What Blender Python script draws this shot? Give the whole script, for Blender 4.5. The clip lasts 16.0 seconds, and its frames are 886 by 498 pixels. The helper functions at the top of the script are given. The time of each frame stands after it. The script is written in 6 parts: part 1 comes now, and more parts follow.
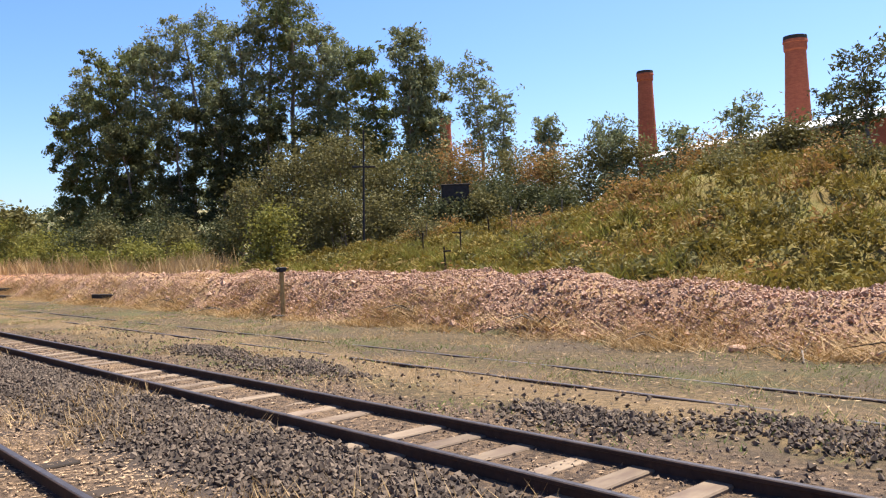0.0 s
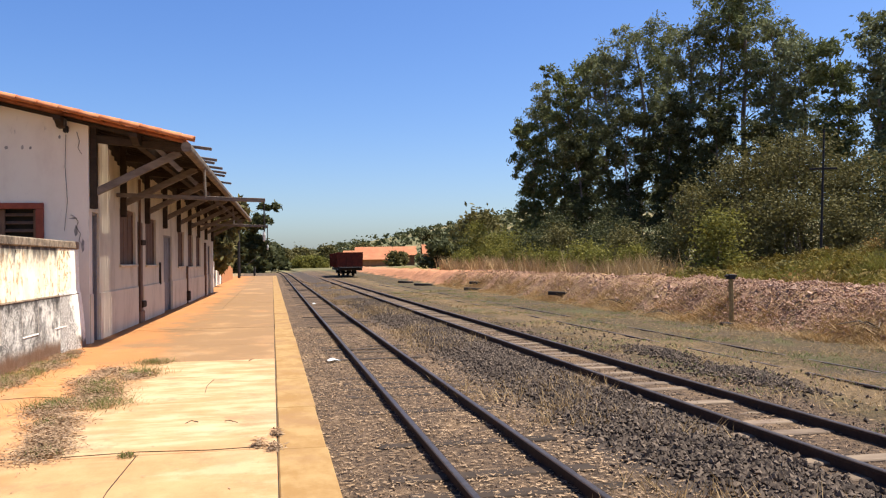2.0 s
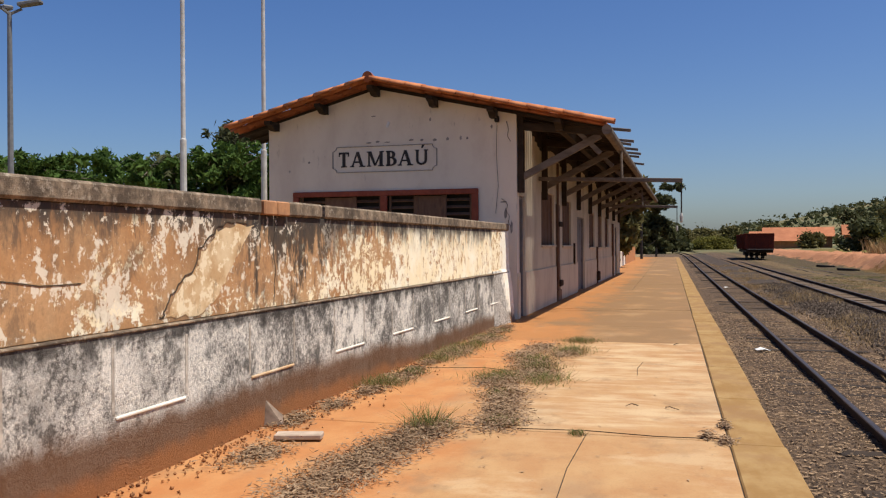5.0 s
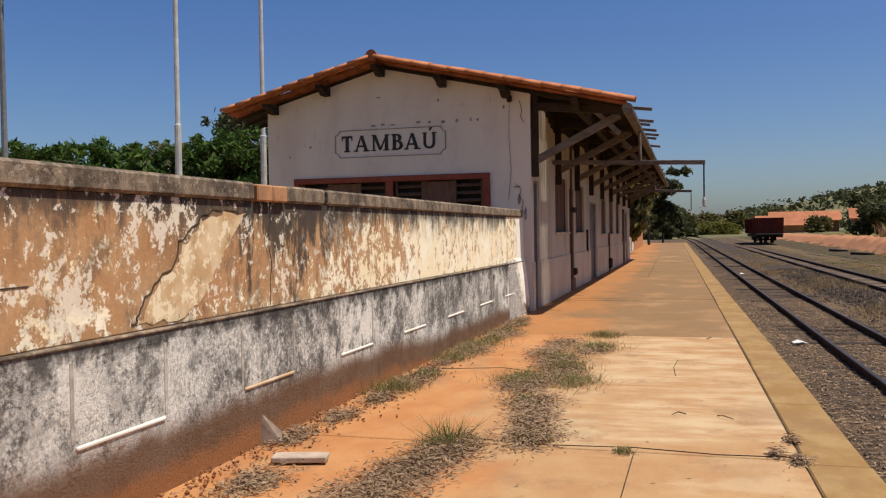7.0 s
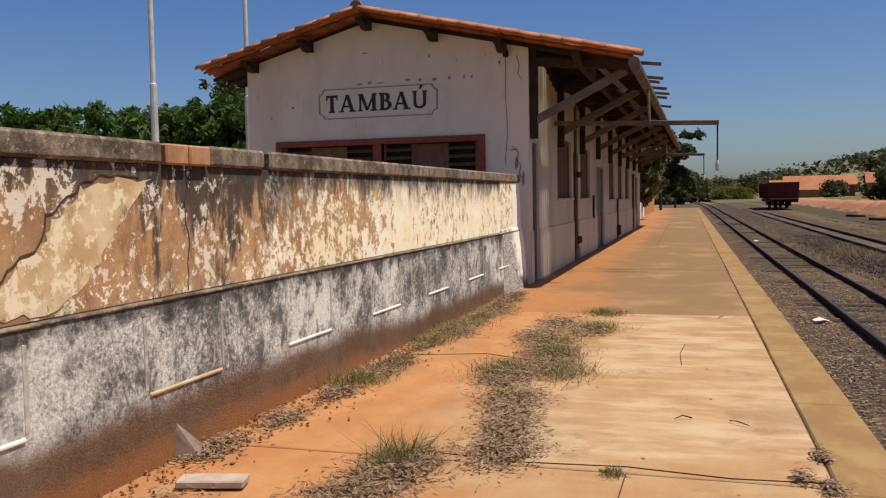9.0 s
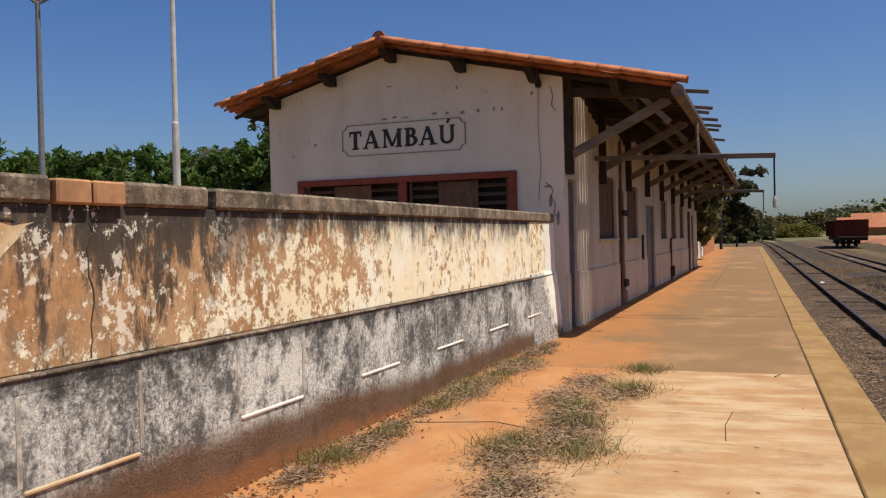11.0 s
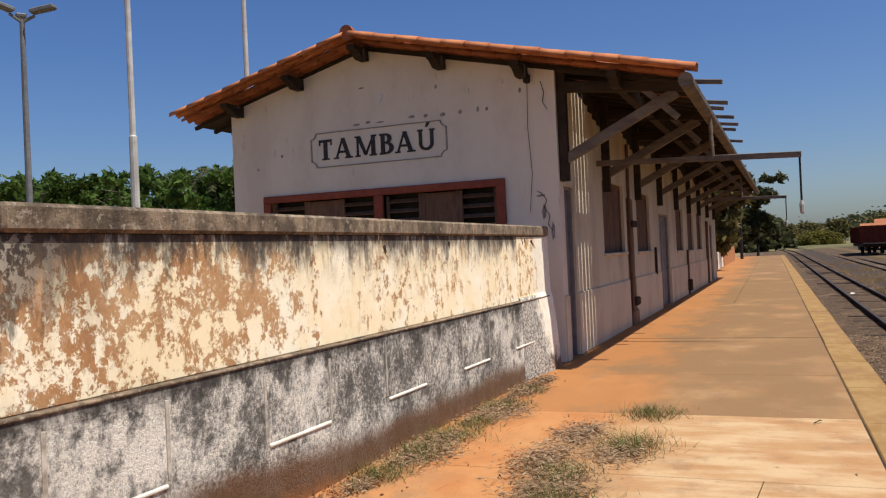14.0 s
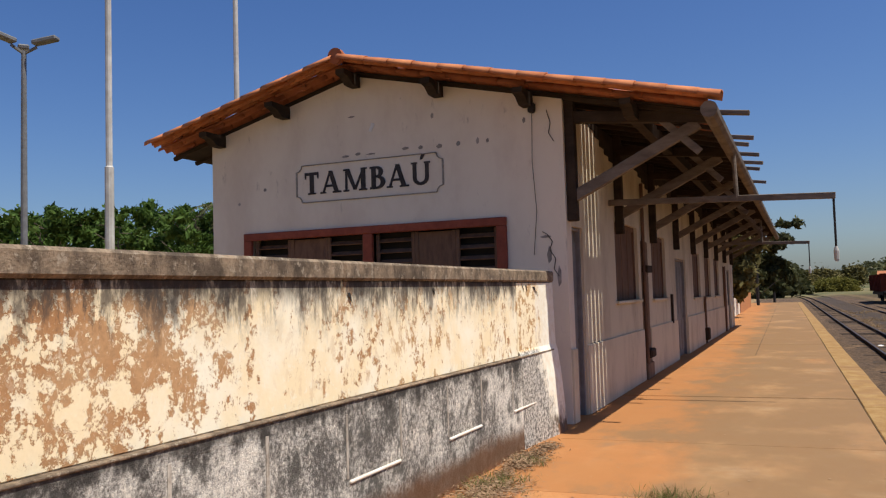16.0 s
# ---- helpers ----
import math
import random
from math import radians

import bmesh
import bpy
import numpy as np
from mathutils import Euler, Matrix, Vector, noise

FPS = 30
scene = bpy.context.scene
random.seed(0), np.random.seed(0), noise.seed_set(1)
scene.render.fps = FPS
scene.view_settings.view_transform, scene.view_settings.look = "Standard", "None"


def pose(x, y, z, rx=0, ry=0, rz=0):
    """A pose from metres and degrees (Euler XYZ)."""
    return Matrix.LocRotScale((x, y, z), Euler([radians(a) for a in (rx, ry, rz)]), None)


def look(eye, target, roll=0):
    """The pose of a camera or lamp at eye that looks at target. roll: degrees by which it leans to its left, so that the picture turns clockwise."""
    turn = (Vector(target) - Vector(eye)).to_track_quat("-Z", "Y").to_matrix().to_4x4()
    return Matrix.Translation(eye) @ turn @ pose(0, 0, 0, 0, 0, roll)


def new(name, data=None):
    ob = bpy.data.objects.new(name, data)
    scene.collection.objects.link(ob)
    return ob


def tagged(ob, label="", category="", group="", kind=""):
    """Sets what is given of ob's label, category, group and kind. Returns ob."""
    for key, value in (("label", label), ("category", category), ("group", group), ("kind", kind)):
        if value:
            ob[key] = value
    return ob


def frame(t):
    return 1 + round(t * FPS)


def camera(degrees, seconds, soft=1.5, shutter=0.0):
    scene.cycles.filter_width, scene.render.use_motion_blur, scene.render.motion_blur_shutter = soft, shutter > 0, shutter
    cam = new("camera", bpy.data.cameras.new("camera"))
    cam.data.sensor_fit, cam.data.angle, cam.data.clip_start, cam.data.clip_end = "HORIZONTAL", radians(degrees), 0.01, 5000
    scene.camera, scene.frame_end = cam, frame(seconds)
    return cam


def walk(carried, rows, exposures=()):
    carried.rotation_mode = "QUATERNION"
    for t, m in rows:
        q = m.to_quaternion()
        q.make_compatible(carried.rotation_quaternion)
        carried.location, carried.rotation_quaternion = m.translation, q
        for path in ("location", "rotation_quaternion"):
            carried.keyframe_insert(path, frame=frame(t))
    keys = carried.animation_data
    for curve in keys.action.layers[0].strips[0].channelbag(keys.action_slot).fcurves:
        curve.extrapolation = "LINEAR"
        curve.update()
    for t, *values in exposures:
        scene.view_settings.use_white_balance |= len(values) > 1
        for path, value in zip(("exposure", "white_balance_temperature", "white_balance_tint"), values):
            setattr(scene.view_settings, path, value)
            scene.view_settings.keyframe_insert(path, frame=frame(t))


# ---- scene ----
cam = camera(55.9, 16.0, soft=1.2)
EXPOSURES = [(0, 1.18), (0.5, 1.15), (1.0, 1.03), (1.5, 0.87), (2.0, 0.7), (2.5, 0.5), (3.5, 0.15), (5.0, -0.05), (9.0, -0.22), (12.0, -0.13), (16, -0.06)]
PATH = [
    (0, (0.090, 0.569, 1.538), (1.407, 2.074, 1.529), -2.5),
    (0.5, (-0.077, 0.650, 1.586), (1.040, 2.308, 1.586), -1.9),
    (1, (-0.206, 0.643, 1.598), (0.690, 2.431, 1.610), -1.2),
    (1.5, (-0.303, 0.430, 1.593), (0.351, 2.320, 1.615), -1),
    (2, (-0.367, 0.101, 1.617), (0.034, 2.060, 1.643), -0.7),
    (2.5, (-0.436, -0.198, 1.689), (-0.283, 1.796, 1.711), -0.4),
    (3, (-0.507, -0.270, 1.688), (-0.571, 1.729, 1.713), -0.3),
    (3.5, (-0.564, -0.153, 1.672), (-0.830, 1.829, 1.696), -0.4),
    (4, (-0.640, -0.010, 1.665), (-1.067, 1.944, 1.676), -0.3),
    (4.5, (-0.733, 0.093, 1.665), (-1.239, 2.028, 1.661), -0.2),
    (5, (-0.793, 0.298, 1.641), (-1.320, 2.228, 1.629), -0.3),
    (7.3, (-1.250, 1.380, 1.658), (-1.783, 3.306, 1.601), -1),
    (7.5, (-1.271, 1.474, 1.670), (-1.792, 3.402, 1.575), -1.2),
    (8, (-1.268, 1.767, 1.668), (-1.782, 3.693, 1.511), -1.7),
    (8.5, (-1.245, 2.148, 1.670), (-1.773, 4.071, 1.515), -1.5),
    (9, (-1.146, 2.522, 1.674), (-1.708, 4.437, 1.550), -1),
    (9.5, (-1.033, 2.881, 1.679), (-1.640, 4.784, 1.582), -0.9),
    (9.7, (-0.926, 3.005, 1.684), (-1.564, 4.899, 1.599), -1.1),
    (12, (-1.019, 4.392, 1.699), (-1.722, 6.265, 1.689), -1.4),
    (12.5, (-0.999, 4.664, 1.710), (-1.705, 6.536, 1.702), -1.9),
    (13, (-0.994, 4.999, 1.722), (-1.711, 6.866, 1.722), -2.2),
    (13.5, (-1.000, 5.359, 1.718), (-1.732, 7.220, 1.725), -2.6),
    (14, (-1.041, 5.710, 1.723), (-1.774, 7.570, 1.735), -2.6),
    (14.5, (-1.111, 6.026, 1.731), (-1.841, 7.887, 1.757), -2.3),
    (15, (-1.207, 6.277, 1.773), (-1.935, 8.139, 1.817), -1.9),
    (15.5, (-1.248, 6.571, 1.814), (-1.991, 8.426, 1.885), -1.7),
    (16, (-1.274, 7.011, 1.789), (-2.030, 8.859, 1.899), -1.7),
]
walk(cam, [(t, look(eye, target, roll)) for t, eye, target, roll in PATH], EXPOSURES)

# ---- light ----
world = bpy.data.worlds.new("world")
scene.world = world
world.use_nodes = True
wn = world.node_tree.nodes
sky = wn.new("ShaderNodeTexSky")
sky.sky_type, sky.sun_disc = 'NISHITA', False
SUN_EL, SUN_AZ = radians(65.5), radians(90)      # azimuth clockwise from +y
sky.sun_elevation, sky.sun_rotation = SUN_EL, SUN_AZ
sky.air_density, sky.dust_density, sky.ozone_density = 1.0, 1.25, 3.0
wn["Background"].inputs["Strength"].default_value = 0.093
hue = wn.new("ShaderNodeHueSaturation")
hue.inputs["Saturation"].default_value = 1.22
hue.inputs["Hue"].default_value = 0.506
world.node_tree.links.new(sky.outputs[0], hue.inputs["Color"])
tint = wn.new("ShaderNodeVectorMath")
tint.operation = 'MULTIPLY'
tint.inputs[1].default_value = (0.89, 0.965, 1.15)
world.node_tree.links.new(hue.outputs[0], tint.inputs[0])
world.node_tree.links.new(tint.outputs[0], wn["Background"].inputs["Color"])
sun = new("sun", bpy.data.lights.new("sun", "SUN"))
sun.data.energy, sun.data.angle, sun.data.color = 5.9, radians(0.5), (1.0, 0.955, 0.87)
sun.matrix_world = look((0, 0, 60), Vector((0, 0, 60)) - Vector((math.sin(SUN_AZ) * math.cos(SUN_EL), math.cos(SUN_AZ) * math.cos(SUN_EL), math.sin(SUN_EL))))


# ---- materials ----
class Nodes:
    """A small builder for procedural materials in world coordinates."""

    def __init__(self, name, rough=0.85, metal=0.0):
        self.m = bpy.data.materials.new(name)
        self.m.use_nodes = True
        self.t = self.m.node_tree
        self.b = self.t.nodes["Principled BSDF"]
        self.b.inputs["Roughness"].default_value = rough
        self.b.inputs["Metallic"].default_value = metal
        self.b.inputs["Specular IOR Level"].default_value = 0.2
        self.pos = self.n("ShaderNodeNewGeometry").outputs["Position"]
        self.hgt = None

    def n(self, kind):
        return self.t.nodes.new(kind)

    def link(self, a, b):
        self.t.links.new(a, b)

    def scaled(self, s):
        v = self.n("ShaderNodeVectorMath")
        v.operation = 'MULTIPLY'
        self.link(self.pos, v.inputs[0])
        v.inputs[1].default_value = s
        return v.outputs[0]

    def noise(self, scale, detail=4, rough=0.6, stretch=(1, 1, 1), offset=0.0):
        k = self.n("ShaderNodeTexNoise")
        k.inputs["Scale"].default_value, k.inputs["Detail"].default_value, k.inputs["Roughness"].default_value = scale, detail, rough
        src = self.scaled(stretch)
        if offset:
            o = self.n("ShaderNodeVectorMath")
            self.link(src, o.inputs[0])
            o.inputs[1].default_value = (offset, offset * 0.7, offset * 1.3)
            src = o.outputs[0]
        self.link(src, k.inputs["Vector"])
        return k.outputs["Fac"]

    def voronoi(self, scale, feature='F1', out="Distance"):
        k = self.n("ShaderNodeTexVoronoi")
        k.feature = feature
        k.inputs["Scale"].default_value = scale
        self.link(self.pos, k.inputs["Vector"])
        return k.outputs[out]

    def ramp(self, fac, lo, hi, a=0.0, b=1.0):
        r = self.n("ShaderNodeMapRange")
        r.interpolation_type = 'SMOOTHSTEP'
        self.link(fac, r.inputs["Value"])
        for key, v in zip(("From Min", "From Max", "To Min", "To Max"), (lo, hi, a, b)):
            r.inputs[key].default_value = v
        return r.outputs[0]

    def math(self, op, a, b=0.0):
        k = self.n("ShaderNodeMath")
        k.operation = op
        for i, v in enumerate((a, b)):
            if isinstance(v, (int, float)):
                k.inputs[i].default_value = v
            else:
                self.link(v, k.inputs[i])
        return k.outputs[0]

    def axis(self, which):
        s = self.n("ShaderNodeSeparateXYZ")
        self.link(self.pos, s.inputs[0])
        return s.outputs[which]

    def mix(self, fac, a, b):
        k = self.n("ShaderNodeMix")
        k.data_type = 'RGBA'
        k.clamp_factor = True
        if isinstance(fac, (int, float)):
            k.inputs[0].default_value = fac
        else:
            self.link(fac, k.inputs[0])
        for i, v in ((6, a), (7, b)):
            if isinstance(v, tuple):
                k.inputs[i].default_value = (*v, 1)
            else:
                self.link(v, k.inputs[i])
        return k.outputs[2]

    def random(self, island=False):
        return self.n("ShaderNodeNewGeometry").outputs["Random Per Island"] if island else self.n("ShaderNodeObjectInfo").outputs["Random"]

    def done(self, colour, bump=None, depth=0.01, strength=0.6):
        self.link(colour, self.b.inputs["Base Color"])
        if bump is not None:
            k = self.n("ShaderNodeBump")
            k.inputs["Strength"].default_value, k.inputs["Distance"].default_value = strength, depth
            self.link(bump, k.inputs["Height"])
            self.link(k.outputs[0], self.b.inputs["Normal"])
        return self.m


def simple(name, a, b, scale=6, rough=0.85, metal=0.0, depth=0.004, stretch=(1, 1, 1), island=False, spread=0.0):
    k = Nodes(name, rough, metal)
    f = k.noise(scale, 6, 0.65, stretch)
    g = k.noise(scale * 0.17, 3, 0.5, stretch, 7.3)
    c = k.mix(k.ramp(f, 0.3, 0.7), a, b)
    c = k.mix(k.ramp(g, 0.35, 0.75, 0, 0.45), c, tuple(0.55 * v for v in a))
    if spread:
        c = k.mix(k.math('MULTIPLY', k.random(island), spread), c, tuple(0.35 * v for v in b))
    return k.done(c, f, depth)


def upper_wall_material():
    """Peeled ochre and cream limewash with black streaks."""
    k = Nodes("peeling_limewash", 0.92)
    y, z = k.axis(1), k.axis(2)
    south = k.ramp(y, 6.0, 13.5)                                     # more cream paint is left further along
    big = k.noise(0.9, 5, 0.6, (1, 1, 0.7), 3.1)
    flake = k.noise(7.5, 12, 0.78, (1, 1, 0.95))
    fine = k.noise(34, 5, 0.7)
    ochre = k.mix(k.ramp(k.noise(1.7, 5, 0.6), 0.3, 0.75), (0.46, 0.23, 0.095), (0.62, 0.39, 0.20))
    ochre = k.mix(k.ramp(fine, 0.35, 0.7, 0, 0.35), ochre, (0.25, 0.14, 0.07))
    low = k.ramp(z, 1.5, 1.1, 0, 0.02)
    end = k.ramp(y, 14.8, 17.2, 0, 0.045)
    left = k.math('ADD', k.math('MULTIPLY', flake, 0.75), k.math('ADD', k.math('MULTIPLY', big, 0.3), k.math('MULTIPLY', south, 0.135)))
    cream = k.mix(k.ramp(k.noise(2.3, 4, 0.6, (1, 1, 1), 9.0), 0.35, 0.7), (0.93, 0.77, 0.49), (0.96, 0.88, 0.68))
    left = k.math('ADD', left, k.math('ADD', low, end))
    paint = k.ramp(left, 0.590, 0.597)
    c = k.mix(paint, ochre, cream)
    chip = k.math('MULTIPLY', k.ramp(k.noise(8.5, 9, 0.72, (1, 1, 0.55), 61.0), 0.555, 0.565), k.math('MULTIPLY', k.ramp(y, 11.0, 13.5), k.ramp(k.noise(1.2, 4, 0.6, (1, 1, 1), 67.0), 0.40, 0.55, 0.1, 1.0)))
    veil = k.math('MULTIPLY', k.ramp(z, 1.45, 1.8), k.ramp(k.noise(3.1, 8, 0.75, (1, 1, 0.6), 91.0), 0.44, 0.62, 0, 0.6))
    c = k.mix(k.math('MULTIPLY', veil, k.ramp(y, 10.0, 12.0)), c, (0.42, 0.36, 0.28))
    c = k.mix(chip, c, k.mix(k.ramp(fine, 0.4, 0.6), (0.50, 0.28, 0.12), (0.62, 0.42, 0.22)))
    pale = k.ramp(k.noise(19, 8, 0.75, (1, 1, 0.8), 71.0), 0.57, 0.59, 0, 0.8)
    c = k.mix(k.math('MULTIPLY', pale, k.ramp(y, 9.0, 11.0)), c, (0.93, 0.84, 0.64))
    streak = k.noise(6.5, 8, 0.75, (1, 1, 0.3), 1.7)
    high = k.ramp(z, 1.15, 1.95)
    soot = k.math('MULTIPLY', k.ramp(k.math('ADD', streak, k.math('MULTIPLY', high, 0.22)), 0.64, 0.78), k.ramp(z, 1.35, 1.85, 0.0, 0.85))
    c = k.mix(soot, c, (0.075, 0.06, 0.05))
    drip = k.ramp(k.math('ADD', k.noise(1.5, 6, 0.65, (1, 1, 0.3), 33.0), k.math('MULTIPLY', k.ramp(z, 1.45, 1.95), 0.24)), 0.62, 0.80, 0, 0.85)
    c = k.mix(k.math('MULTIPLY', drip, k.ramp(k.noise(24, 6, 0.75, (1, 1, 0.5), 8.0), 0.36, 0.6, 0.35, 1.0)), c, (0.06, 0.05, 0.042))
    grime = k.math('MULTIPLY', k.ramp(k.noise(0.7, 5, 0.65, (1, 1, 0.4), 5.0), 0.46, 0.66, 0, 0.6), k.ramp(y, 10.0, 8.0))
    c = k.mix(grime, c, (0.17, 0.11, 0.065))
    band = k.math('MULTIPLY', k.ramp(y, 6.5, 7.1), k.ramp(y, 9.4, 8.3))
    run = k.ramp(k.math('ADD', k.noise(4.2, 8, 0.75, (1, 1, 0.3), 41.0), k.ramp(z, 1.1, 1.9, -0.04, 0.12)), 0.50, 0.60, 0, 0.92)
    c = k.mix(k.math('MULTIPLY', band, run), c, (0.055, 0.045, 0.036))
    lip = k.math('MULTIPLY', k.ramp(z, 1.74, 1.91), k.ramp(k.noise(7, 7, 0.7, (1, 1, 0.4), 51.0), 0.37, 0.52, 0, 0.92))
    c = k.mix(lip, c, (0.05, 0.042, 0.035))
    near = k.ramp(y, 9.2, 7.8)
    wash = k.ramp(k.noise(4.0, 9, 0.75, (1, 1, 0.6), 14.0), 0.5, 0.62, 0, 0.55)
    c = k.mix(k.math('MULTIPLY', near, wash), c, (0.13, 0.085, 0.055))
    speck = k.ramp(k.math('ADD', k.math('MULTIPLY', k.noise(11, 8, 0.75, (1, 1, 0.9), 19.0), 0.7), k.math('MULTIPLY', k.noise(2.1, 3, 0.5, (1, 1, 1), 23.0), 0.4)), 0.60, 0.612, 0, 0.85)
    c = k.mix(k.math('MULTIPLY', near, speck), c, (0.80, 0.70, 0.54))
    return k.done(c, k.math('ADD', k.math('MULTIPLY', paint, 0.6), k.math('MULTIPLY', fine, 0.5)), 0.006)


def lower_wall_material():
    """Rough grey roughcast, white remnants, black mould, a black band along the top, red soil splashed up from below.
    """
    k = Nodes("mouldy_roughcast", 0.95)
    z = k.axis(2)
    blotch = k.noise(1.5, 5, 0.6, (1, 1, 0.8))
    fleck = k.noise(30, 7, 0.8, (1, 1, 1), 2.2)
    mid = k.noise(5, 7, 0.72, (1, 1, 0.8), 6.1)
    c = k.mix(k.ramp(k.math('ADD', k.math('MULTIPLY', fleck, 0.6), k.math('MULTIPLY', blotch, 0.5)), 0.45, 0.63), (0.14, 0.13, 0.115), (0.86, 0.81, 0.70))
    c = k.mix(k.math('MULTIPLY', k.ramp(mid, 0.47, 0.62, 0, 0.88), k.ramp(k.axis(1), 4.5, 7.0, 0.7, 1.0)), c, (0.10, 0.095, 0.082))
    c = k.mix(k.ramp(k.noise(75, 4, 0.75, (1, 1, 1), 3.3), 0.52, 0.66, 0, 0.6), c, (0.10, 0.09, 0.08))
    c = k.mix(k.math('MULTIPLY', k.ramp(k.axis(1), 7.5, 5.5), k.ramp(k.noise(9, 8, 0.75, (1, 1, 0.9), 15.0), 0.46, 0.56, 0, 0.45)), c, (0.84, 0.79, 0.69))
    # black towards the top edge, its border broken by noise
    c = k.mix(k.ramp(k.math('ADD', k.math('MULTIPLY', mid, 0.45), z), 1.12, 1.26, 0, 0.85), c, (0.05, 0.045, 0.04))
    low = k.math('ADD', k.math('ADD', z, k.ramp(k.axis(1), 9.0, 12.5, 0.0, 0.16)), k.math('MULTIPLY', k.math('ADD', blotch, mid), 0.22))
    c = k.mix(k.ramp(low, 0.74, 0.54, 0, 0.95), c, (0.155, 0.078, 0.038))
    c = k.mix(k.ramp(low, 0.46, 0.30, 0, 0.85), c, (0.33, 0.135, 0.048))
    return k.done(c, fleck, 0.02, 0.8)


def end_material():
    """Bright limewash, mould creeping in at the foot."""
    k = Nodes("bright_limewash", 0.9)
    z = k.axis(2)
    f = k.noise(9, 8, 0.72)
    c = k.mix(k.ramp(f, 0.4, 0.65), (0.92, 0.86, 0.72), (0.84, 0.74, 0.56))
    c = k.mix(k.ramp(k.noise(3, 6, 0.7, (1, 1, 0.4), 4.0), 0.58, 0.70, 0, 0.7), c, (0.42, 0.34, 0.25))
    low = k.math('ADD', z, k.math('MULTIPLY', k.noise(4, 8, 0.75, (1, 1, 0.7), 9.0), 0.9))
    c = k.mix(k.ramp(low, 0.86, 0.60, 0, 0.95), c, (0.10, 0.075, 0.055))
    c = k.mix(k.ramp(low, 0.60, 0.46, 0, 0.8), c, (0.30, 0.15, 0.07))
    fade = k.math('ADD', k.axis(1), k.math('ADD', k.math('MULTIPLY', k.math('SUBTRACT', k.noise(3.5, 8, 0.75, (1, 1, 0.8), 2.0), 0.5), 1.6), k.ramp(z, 1.0, 0.1, 0.0, -0.25)))
    grey = k.mix(k.ramp(k.noise(28, 7, 0.8), 0.42, 0.6), (0.13, 0.12, 0.105), (0.72, 0.67, 0.58))
    grey = k.mix(k.ramp(z, 1.08, 1.12), grey, k.mix(k.ramp(f, 0.45, 0.5), (0.55, 0.34, 0.16), (0.93, 0.80, 0.55)))
    c = k.mix(k.ramp(fade, 17.15, 16.85), c, grey)
    return k.done(c, f, 0.006)


def plaster_material(name, white, stain):
    k = Nodes(name, 0.9)
    f = k.noise(14, 6, 0.65)
    s = k.noise(1.1, 5, 0.65, (1, 1, 0.5))
    c = k.mix(k.ramp(s, 0.42, 0.72, 0, 0.55), white, stain)
    c = k.mix(k.ramp(k.noise(5, 6, 0.7, (1, 1, 0.3), 4.0), 0.6, 0.74, 0, 0.6), c, tuple(0.5 * v for v in stain))
    spots = k.ramp(k.voronoi(1.6), 0.035, 0.02)
    c = k.mix(k.math('MULTIPLY', spots, k.ramp(k.noise(0.6, 2), 0.45, 0.6)), c, (0.12, 0.10, 0.09))
    return k.done(c, f, 0.005, 0.5)


def bare_plaster_material():
    """Buff undercoat with cream remnants and orange stains."""
    k = Nodes("buff_undercoat", 0.92)
    f = k.noise(9, 9, 0.72)
    c = k.mix(k.ramp(k.noise(3.0, 5, 0.6), 0.35, 0.65), (0.52, 0.32, 0.15), (0.72, 0.54, 0.32))
    c = k.mix(k.ramp(f, 0.53, 0.56, 0, 0.8), c, (0.86, 0.72, 0.48))
    c = k.mix(k.ramp(k.noise(14, 7, 0.7, (1, 1, 0.4), 6.0), 0.56, 0.68, 0, 0.8), c, (0.22, 0.13, 0.07))
    return k.done(c, f, 0.005)


def cap_material():
    """Old cement coping: brown, black mould in blotches, pale lichen specks."""
    k = Nodes("sooty_cement", 0.95)
    big, mid, fine = k.noise(1.6, 6, 0.65), k.noise(7, 8, 0.72, (1, 1, 0.7), 3.0), k.noise(45, 5, 0.75)
    c = k.mix(k.ramp(mid, 0.36, 0.62), (0.34, 0.25, 0.165), (0.13, 0.096, 0.066))
    c = k.mix(k.ramp(big, 0.46, 0.64, 0, 0.75), c, (0.06, 0.045, 0.033))
    c = k.mix(k.ramp(k.noise(16, 7, 0.75, (1, 1, 1), 8.0), 0.55, 0.62, 0, 0.65), c, (0.46, 0.38, 0.28))
    c = k.mix(k.ramp(fine, 0.5, 0.7, 0, 0.5), c, (0.03, 0.024, 0.018))
    return k.done(c, k.math('ADD', mid, fine), 0.014, 0.8)


